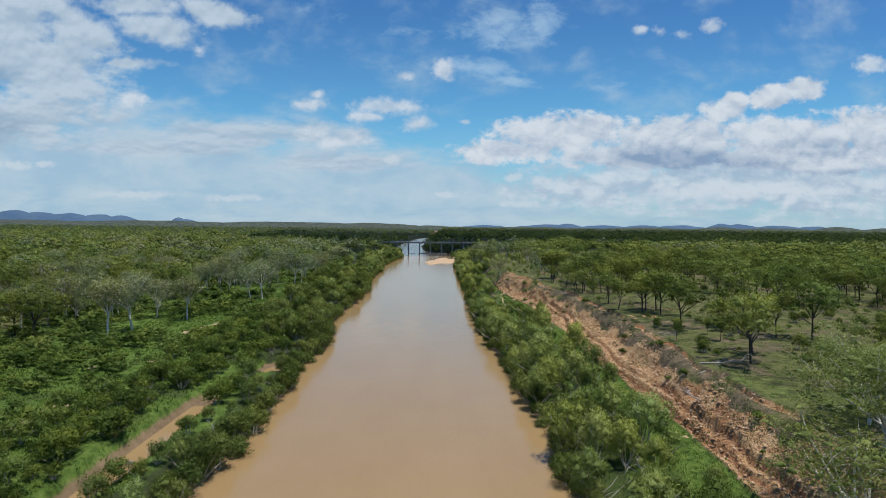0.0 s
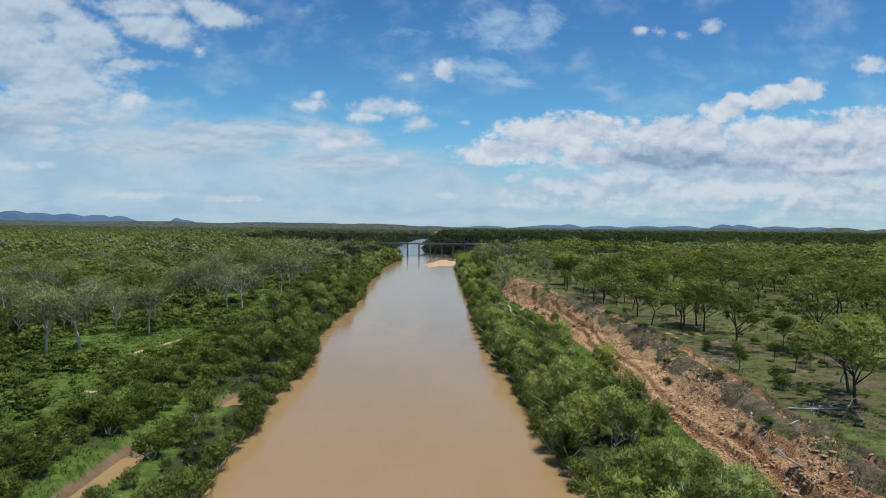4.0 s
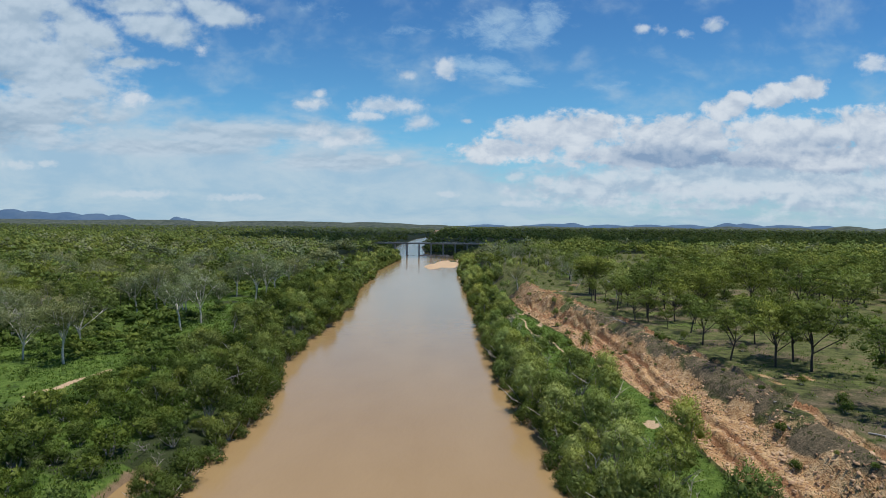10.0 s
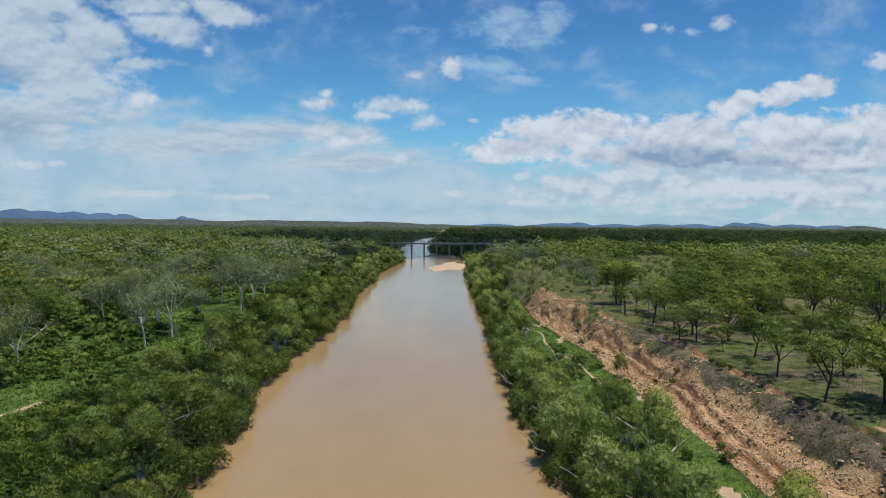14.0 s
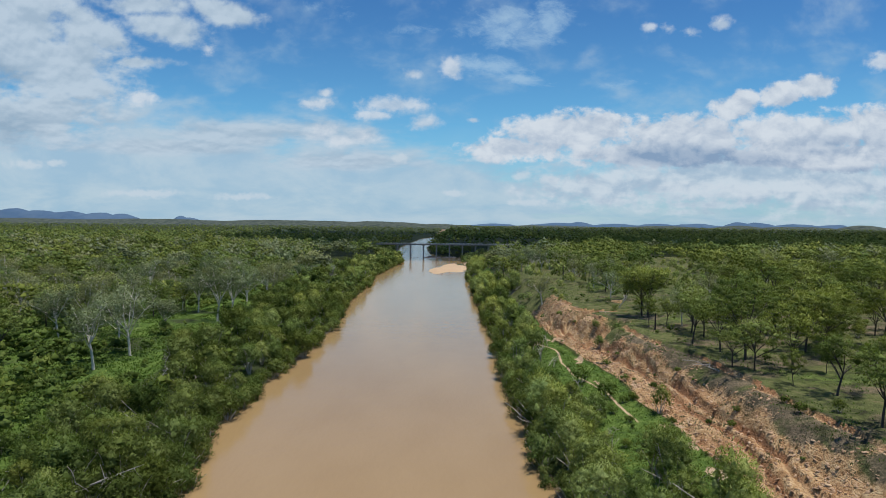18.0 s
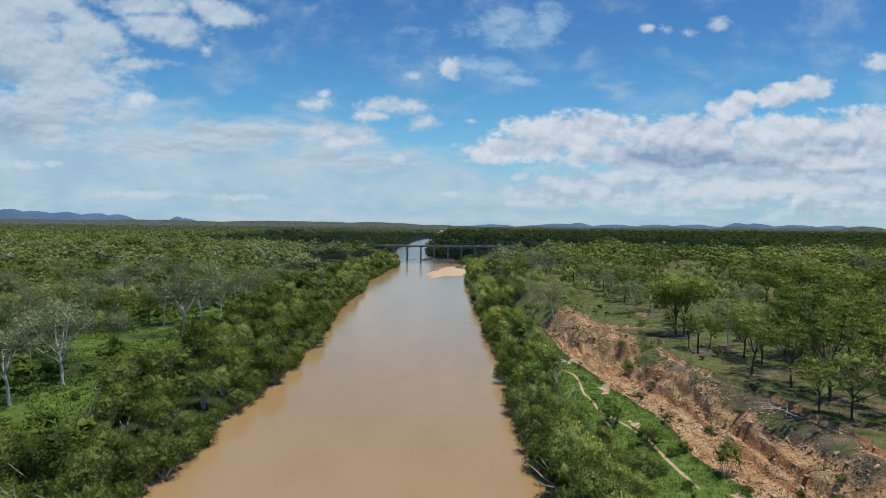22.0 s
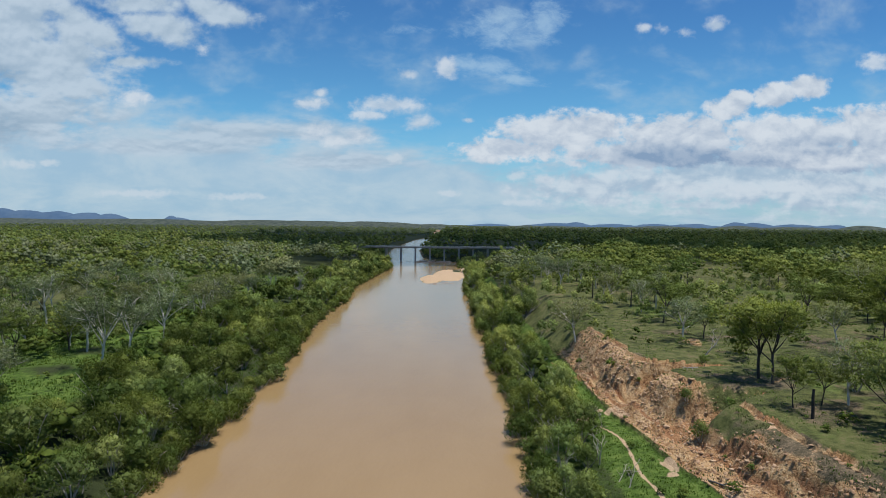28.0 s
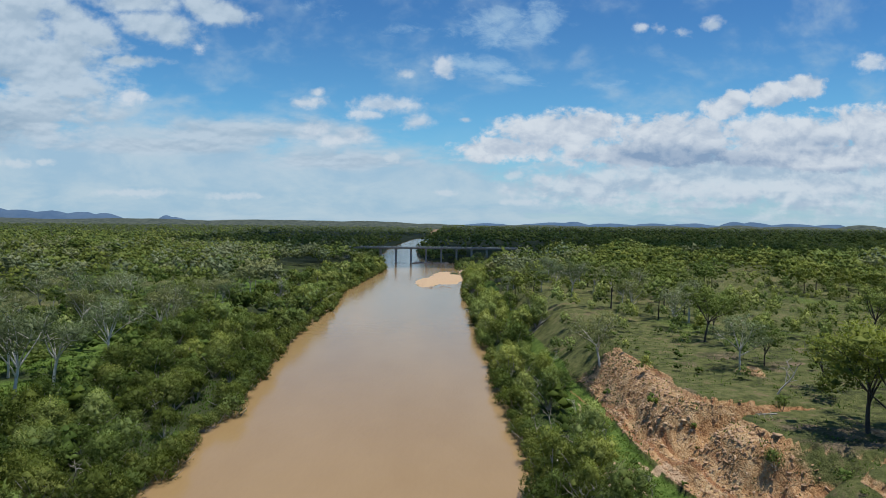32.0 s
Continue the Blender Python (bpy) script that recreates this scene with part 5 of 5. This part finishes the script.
# ---- clods of soil and grass ----
def soil_material():
    m, t, b = material("dry_clay_clods")
    pos = t.nodes.new("ShaderNodeNewGeometry").outputs["Position"]
    n = tnoise(t, 2.0, 5, 0.7, pos)
    isl = t.nodes.new("ShaderNodeNewGeometry").outputs["Random Per Island"]
    info = t.nodes.new("ShaderNodeObjectInfo").outputs["Random"]
    v = tmath(t, "ADD", tmath(t, "MULTIPLY", n, 0.5), tmath(t, "ADD", tmath(t, "MULTIPLY", isl, 0.3), tmath(t, "MULTIPLY", info, 0.2)))
    t.links.new(tramp(t, v, (0.25, (0.22, 0.125, 0.07)), (0.5, (0.39, 0.25, 0.15)), (0.75, (0.52, 0.39, 0.26))), b.inputs["Base Color"])
    b.inputs["Roughness"].default_value = 0.95
    tbump(t, b, tnoise(t, 8, 4, 0.7, pos), 0.5, 0.05)
    return m


M_SOIL = soil_material()
CLOD_V = np.array([(1, 0, 0), (-1, 0, 0), (0, 1, 0), (0, -1, 0), (0.6, 0.6, 0.55), (-0.6, 0.6, 0.6), (-0.6, -0.6, 0.5), (0.6, -0.6, 0.6), (0, 0, 0.85), (0, 0, -0.5)])
CLOD_F = np.array([(0, 2, 4), (2, 1, 5), (1, 3, 6), (3, 0, 7), (4, 2, 5), (6, 5, 1), (3, 7, 6), (0, 4, 7), (4, 5, 8), (5, 6, 8), (6, 7, 8), (7, 4, 8),
                   (2, 0, 9), (1, 2, 9), (3, 1, 9), (0, 3, 9)])


def clod_shape(rs):
    return CLOD_V * rs.uniform(0.7, 1.3, (10, 1)) * rs.uniform(0.6, 1.3, (1, 3)) * (1.25, 1.0, 0.6)


rc = np.random.RandomState(9)
n = 15000
Yc = rc.uniform(58, 305, n)
wc = rc.uniform(0.02, 0.98, n)
Xc = gully_foot(Yc) + (scarp(Yc) - gully_foot(Yc)) * wc
cover = terrain(Xc, Yc)[1]["soil"]
keep = (rc.uniform(0, 1, n) < 0.25 + 0.9 * cover) & (cover > 0.25)
Xc, Yc = Xc[keep], Yc[keep]
Zc = terrain(Xc, Yc)[0]
size = 0.06 + 0.22 * rc.uniform(0, 1, len(Xc)) ** 3
big = np.argsort(-size)[:140]
shapes = [mesh_np("clod", clod_shape(rc), CLOD_F, M_SOIL) for i in range(6)]
for i in big:
    ob = new("soil_clod", shapes[i % 6])
    s = float(size[i]) * 1.25
    ob.matrix_basis = pose(float(Xc[i]), float(Yc[i]), float(Zc[i]) + 0.12 * s, 0, 0, float(rc.uniform(0, 360))) @ Matrix.Diagonal((s * 1.2, s, s * 0.9, 1))
    tagged(ob, "lump of dry orange clay in the gully", "clod", "clay lumps in the gully")
rest = np.setdiff1d(np.arange(len(Xc)), big)
BLOCK_V = np.array([(a, b, c) for c in (-0.5, 0.6) for a, b in ((-1, -1), (1, -1), (1, 1), (-1, 1))], float)
BLOCK_F = np.array([(4, 5, 6), (4, 6, 7), (0, 1, 5), (0, 5, 4), (1, 2, 6), (1, 6, 5), (2, 3, 7), (2, 7, 6), (3, 0, 4), (3, 4, 7)])
cv, cf = [], []
for j, i in enumerate(rest):
    a, tip = rc.uniform(0, 6.283), rc.uniform(-0.5, 0.5, 2)
    v = BLOCK_V * rc.uniform(0.55, 1.15, (8, 1)) * (rc.uniform(0.7, 1.5), 0.75, 0.7) * size[i]
    v[:, 2] += v[:, 0] * tip[0] + v[:, 1] * tip[1]
    cv.append(np.stack([v[:, 0] * math.cos(a) - v[:, 1] * math.sin(a) + Xc[i], v[:, 0] * math.sin(a) + v[:, 1] * math.cos(a) + Yc[i], v[:, 2] + Zc[i]], 1))
    cf.append(BLOCK_F + 8 * j)
tagged(new("loose_clods", mesh_np("clods", np.concatenate(cv), np.concatenate(cf), M_SOIL)), "loose dry clay clods on the gully slope", "soil", kind="stuff")


def tufts(name, X, Y, blades, tall, width, label, mat=M_GRASS):
    """Grass: a few leaning pointed blades at every place."""
    n = len(X)
    Z = terrain(X, Y)[0]
    m = Z > 0.4
    X, Y, Z = np.repeat(X[m], blades), np.repeat(Y[m], blades), np.repeat(Z[m], blades)
    n = len(X)
    a = rc.uniform(0, 6.283, n)
    off = rc.normal(0, 0.16, (n, 2))
    lean = rc.uniform(0.15, 0.8, n)
    h = tall * rc.uniform(0.5, 1.4, n)
    c, s = np.cos(a), np.sin(a)
    v = np.empty((n, 3, 3))
    v[:, 0] = np.stack([X + off[:, 0] - s * width, Y + off[:, 1] + c * width, Z - 0.05], 1)
    v[:, 1] = np.stack([X + off[:, 0] + s * width, Y + off[:, 1] - c * width, Z - 0.05], 1)
    v[:, 2] = np.stack([X + off[:, 0] + c * lean * h, Y + off[:, 1] + s * lean * h, Z + h], 1)
    me = mesh_np(name, v.reshape(-1, 3), np.arange(3 * n).reshape(n, 3), mat)
    at = me.attributes.new("tone", "FLOAT", "POINT")
    at.data.foreach_set("value", np.repeat(1.5 + 0.5 * grain(X, Y, 6, 81, 2), 3).astype(np.float32))
    return tagged(new(name, me), label, "grass", kind="stuff")


Yg = rc.uniform(58, 330, 11000)
Xg = gully_foot(Yg) - rc.uniform(-1.0, 12, 11000)
m = (Xg > bank_right(Yg) + 3) & (terrain(Xg, Yg)[1]["sand"] < 0.3)
tufts("bank_grass", Xg[m], Yg[m], 3, 0.20, 0.08, "lush green grass between bank trees and gully")
Yg, Xg = rc.uniform(60, 330, 42000), rc.uniform(-110, -38, 42000)
m = (grain(Xg, Yg, 9, 83, 2) > -0.25)
sm = terrain(Xg, Yg)[1]["sand"]
m &= sm < 0.3
tufts("flat_grass", Xg[m], Yg[m], 3, 0.34, 0.11, "lush green grass and herbs on the low flat")
Yg, Xg = rc.uniform(80, 330, 20000), rc.uniform(30, 130, 20000)
behind = Xg - scarp(Yg)
m = (behind > -3) & (grain(Xg, Yg, 7, 85, 2) > -0.1) & (rc.uniform(0, 1, len(Xg)) < np.interp(behind, (0, 90), (1, 0.5)))
tufts("terrace_grass", Xg[m], Yg[m], 3, 0.22, 0.08, "short green grass on the upper terrace")
Yg, wg = rc.uniform(60, 305, 6500), rc.uniform(0, 1, 6500) ** 0.7
Xg = gully_foot(Yg) + (scarp(Yg) - gully_foot(Yg)) * wg
m = (grain(Xg, Yg, 4, 87, 2) > 0.12) & (wg < 0.9)
tufts("gully_grass", Xg[m], Yg[m], 6, 0.20, 0.06, "sparse grey tufts of grass on the eroded slope", M_DRY_GRASS)


# ---- bridge ----
def concrete_material():
    m, t, b = material("weathered_concrete")
    n1, n2 = tnoise(t, 0.8, 5, 0.6), tnoise(t, 6, 5, 0.7)
    t.links.new(tramp(t, tmath(t, "ADD", tmath(t, "MULTIPLY", n1, 0.6), tmath(t, "MULTIPLY", n2, 0.4)), (0.3, (0.24, 0.22, 0.195)), (0.7, (0.42, 0.395, 0.36))), b.inputs["Base Color"])
    b.inputs["Roughness"].default_value = 0.9
    tbump(t, b, n2, 0.3, 0.03)
    return m


def block(sx, sy, sz, bevel=0.05, at=(0, 0, 0)):
    bm = bmesh.new()
    bmesh.ops.create_cube(bm, size=1)
    bmesh.ops.scale(bm, vec=(sx, sy, sz), verts=bm.verts)
    if bevel:
        bmesh.ops.bevel(bm, geom=bm.edges[:], offset=bevel, segments=1, affect="EDGES")
    bmesh.ops.translate(bm, vec=at, verts=bm.verts)
    return bm


def bm_mesh(name, bm, mat):
    me = bpy.data.meshes.new(name)
    bm.to_mesh(me)
    bm.free()
    me.materials.append(mat)
    return me


M_CONC = concrete_material()
M_RAIL, t_, b_ = material("galvanised_steel_rail")
t_.links.new(tramp(t_, tnoise(t_, 4, 4), (0.3, (0.35, 0.36, 0.37)), (0.7, (0.55, 0.56, 0.57))), b_.inputs["Base Color"])
b_.inputs["Metallic"].default_value, b_.inputs["Roughness"].default_value = 0.7, 0.5

BY, DECK, SPAN = 690.0, 12.6, 12.4
PIERS = [-49.8 + SPAN * i for i in range(8)]
bridge = tagged(new("road_bridge"), "low grey concrete road bridge on slender piers over the river", "bridge")
bridge.matrix_basis = pose(0, BY, 0)
x0, x1 = -78.0, 62.0
part("deck", bm_mesh("deck", block(x1 - x0, 8.4, 0.35, 0.04, ((x0 + x1) / 2, 0, DECK - 0.18)), M_CONC), bridge)
for gyy in (-3.0, -1.0, 1.0, 3.0):
    part("girder", bm_mesh("girder", block(x1 - x0, 0.45, 0.55, 0.05, ((x0 + x1) / 2, gyy, DECK - 0.62)), M_CONC), bridge)
for side in (-4.1, 4.1):
    part("kerb", bm_mesh("kerb", block(x1 - x0, 0.3, 0.3, 0.04, ((x0 + x1) / 2, side, DECK + 0.15)), M_CONC), bridge)
    rail = part("guard_rail", bm_mesh("guard_rail", block(x1 - x0, 0.07, 0.14, 0.02, ((x0 + x1) / 2, side, DECK + 0.85)), M_RAIL), bridge)
    post_me = bm_mesh("post", block(0.12, 0.12, 0.75, 0.02), M_RAIL)
    for i in range(int((x1 - x0) // 4) + 1):
        ob = part("post", post_me, rail)
        ob.location = (x0 + 4 * i, side, DECK + 0.6)
for px in PIERS:
    foot = min(height(px, BY), height(px, BY - 3)) - 1.0
    pier = part("pier", bm_mesh("pier", block(1.35, 5.2, DECK - 1.6 - foot, 0.12, (px, 0, (DECK - 1.6 + foot) / 2)), M_CONC), bridge)
    part("headstock", bm_mesh("headstock", block(1.6, 7.6, 0.75, 0.08, (px, 0, DECK - 1.26)), M_CONC), pier)
for px, foot in ((x0, 4.0), (x1, 6.0)):
    part("abutment", bm_mesh("abutment", block(2.4, 9.0, DECK - 1.2 - foot, 0.1, (px, 0, (DECK - 1.2 + foot) / 2)), M_CONC), bridge)


# ---- rocks by the bridge and on the sandbar ----
def rock_material():
    m, t, b = material("grey_river_rock")
    n1, n2 = tnoise(t, 0.9, 5, 0.6), tnoise(t, 5, 5, 0.7)
    t.links.new(tramp(t, tmath(t, "ADD", tmath(t, "MULTIPLY", n1, 0.5), tmath(t, "MULTIPLY", n2, 0.5)), (0.3, (0.10, 0.085, 0.075)), (0.7, (0.30, 0.265, 0.235))), b.inputs["Base Color"])
    b.inputs["Roughness"].default_value = 0.85
    tbump(t, b, n2, 0.6, 0.1)
    return m


M_ROCK = rock_material()


def rock_mesh(seed):
    bm = bmesh.new()
    bmesh.ops.create_icosphere(bm, subdivisions=2, radius=1)
    for v in bm.verts:
        q = v.co * 1.3 + Vector((seed * 7.3, 0, 0))
        v.co *= 0.85 + 0.35 * noise.noise(q) + 0.15 * noise.noise(q * 2.6)
        v.co.z *= 0.55
    return bm_mesh("rock", bm, M_ROCK)


rocks = [rock_mesh(i) for i in range(5)]
rr = random.Random(4)


def rock(x, y, s, label="grey river boulder in shallow water"):
    ob = new("boulder", rocks[rr.randrange(5)])
    ob.matrix_basis = pose(x, y, max(height(x, y), -0.25) + 0.12 * s, 0, 0, rr.uniform(0, 360)) @ Matrix.Diagonal((s * rr.uniform(0.9, 1.8), s, s * rr.uniform(0.7, 1.1), 1))
    tagged(ob, label, "rock", "boulders by the bridge")


for i in range(36):
    u = i / 35
    rock(-22 + 26 * u + rr.uniform(-1.5, 1.5), 689 + rr.uniform(-5, 5), rr.uniform(0.9, 2.6))
for i in range(5):
    rock(-34 + rr.uniform(-4, 4), 688 + rr.uniform(-4, 4), rr.uniform(0.5, 1.2))
for i in range(16):
    rock(-9 + 16 * rr.random(), 503 + rr.uniform(-5, 6), rr.uniform(0.4, 1.0), "small grey boulder at the edge of the sandbar")
pale = new("boulder", rocks[2])
pale.matrix_basis = pose(-43.2, 83.9, 0.25, 0, 0, 40) @ Matrix.Diagonal((0.75, 0.5, 0.5, 1))
tagged(pale, "pale rock in the muddy side channel", "rock")


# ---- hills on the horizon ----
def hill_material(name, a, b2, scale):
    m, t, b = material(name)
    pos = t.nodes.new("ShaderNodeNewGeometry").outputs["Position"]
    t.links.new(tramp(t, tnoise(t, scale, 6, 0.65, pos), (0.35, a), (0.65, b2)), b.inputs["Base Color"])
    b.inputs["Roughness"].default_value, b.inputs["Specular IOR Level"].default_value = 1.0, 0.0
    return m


# the blue is distance haze, painted into the hills' base colour
M_HAZE_HILL = hill_material("haze_blue_range", (0.062, 0.108, 0.178), (0.084, 0.132, 0.198), 0.01)
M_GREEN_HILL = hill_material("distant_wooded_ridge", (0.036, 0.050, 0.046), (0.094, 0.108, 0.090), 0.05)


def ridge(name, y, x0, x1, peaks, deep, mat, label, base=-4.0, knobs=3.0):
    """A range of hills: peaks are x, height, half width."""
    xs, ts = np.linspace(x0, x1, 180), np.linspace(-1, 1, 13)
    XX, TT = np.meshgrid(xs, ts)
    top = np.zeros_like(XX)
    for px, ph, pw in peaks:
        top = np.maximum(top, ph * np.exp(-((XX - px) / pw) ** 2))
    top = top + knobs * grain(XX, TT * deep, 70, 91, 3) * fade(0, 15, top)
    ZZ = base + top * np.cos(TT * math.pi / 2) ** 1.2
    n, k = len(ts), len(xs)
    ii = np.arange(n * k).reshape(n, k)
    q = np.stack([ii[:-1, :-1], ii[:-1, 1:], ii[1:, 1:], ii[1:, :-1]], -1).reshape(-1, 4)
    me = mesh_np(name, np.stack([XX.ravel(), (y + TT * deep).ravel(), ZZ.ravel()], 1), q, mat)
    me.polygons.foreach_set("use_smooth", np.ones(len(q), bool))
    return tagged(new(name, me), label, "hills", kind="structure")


ridge("backdrop_range_west", 3950, -3150, -1500, [(-2950, 92, 240), (-2760, 100, 190), (-2600, 88, 210), (-2420, 82, 220), (-2230, 76, 180), (-2080, 66, 150)], 180, M_HAZE_HILL, "far mountain range on the horizon, coloured haze blue", knobs=9.0)
ridge("backdrop_peak_west", 4250, -2150, -1500, [(-1830, 64, 60), (-1790, 52, 130)], 120, M_HAZE_HILL, "small peak on the horizon, coloured haze blue", knobs=4.0)
ridge("backdrop_range_east", 4350, 150, 2700, [(300, 32, 220), (760, 40, 300), (900, 48, 120), (1150, 36, 300), (1440, 43, 170), (1700, 42, 260), (2000, 56, 120), (2130, 54, 170), (2400, 46, 300), (2700, 44, 300)], 180, M_HAZE_HILL, "far hills on the horizon, coloured haze blue", knobs=5.0)
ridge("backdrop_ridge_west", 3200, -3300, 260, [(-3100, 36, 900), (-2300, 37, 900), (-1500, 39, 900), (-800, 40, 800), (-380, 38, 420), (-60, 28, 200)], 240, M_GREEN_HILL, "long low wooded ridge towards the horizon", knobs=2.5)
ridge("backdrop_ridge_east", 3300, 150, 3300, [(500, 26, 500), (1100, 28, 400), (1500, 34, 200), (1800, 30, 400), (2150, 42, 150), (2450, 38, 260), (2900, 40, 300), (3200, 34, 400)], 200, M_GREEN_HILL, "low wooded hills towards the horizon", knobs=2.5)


# ---- an unseen cumulus cloud, added so that its shade lies on the far woods ----
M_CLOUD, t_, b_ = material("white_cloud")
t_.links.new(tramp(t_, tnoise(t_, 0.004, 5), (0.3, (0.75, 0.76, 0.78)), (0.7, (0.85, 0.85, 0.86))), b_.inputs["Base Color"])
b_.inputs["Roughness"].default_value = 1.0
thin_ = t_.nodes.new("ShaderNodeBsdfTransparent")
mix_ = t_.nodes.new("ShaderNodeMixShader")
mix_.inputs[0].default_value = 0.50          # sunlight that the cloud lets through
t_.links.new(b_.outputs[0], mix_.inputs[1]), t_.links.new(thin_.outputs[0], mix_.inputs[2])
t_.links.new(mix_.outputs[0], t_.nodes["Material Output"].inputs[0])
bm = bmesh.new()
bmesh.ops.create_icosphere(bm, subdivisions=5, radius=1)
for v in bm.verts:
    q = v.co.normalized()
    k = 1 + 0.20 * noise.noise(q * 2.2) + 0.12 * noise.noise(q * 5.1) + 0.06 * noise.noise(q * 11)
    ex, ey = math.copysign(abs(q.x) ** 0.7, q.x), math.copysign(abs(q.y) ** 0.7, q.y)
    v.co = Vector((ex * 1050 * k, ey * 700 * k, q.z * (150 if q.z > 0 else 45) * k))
cloud = tagged(new("unseen_shade_cloud", bm_mesh("cloud", bm, M_CLOUD)), "unseen flat-based white cumulus cloud above the view, shading the far woods", "cloud", kind="structure")
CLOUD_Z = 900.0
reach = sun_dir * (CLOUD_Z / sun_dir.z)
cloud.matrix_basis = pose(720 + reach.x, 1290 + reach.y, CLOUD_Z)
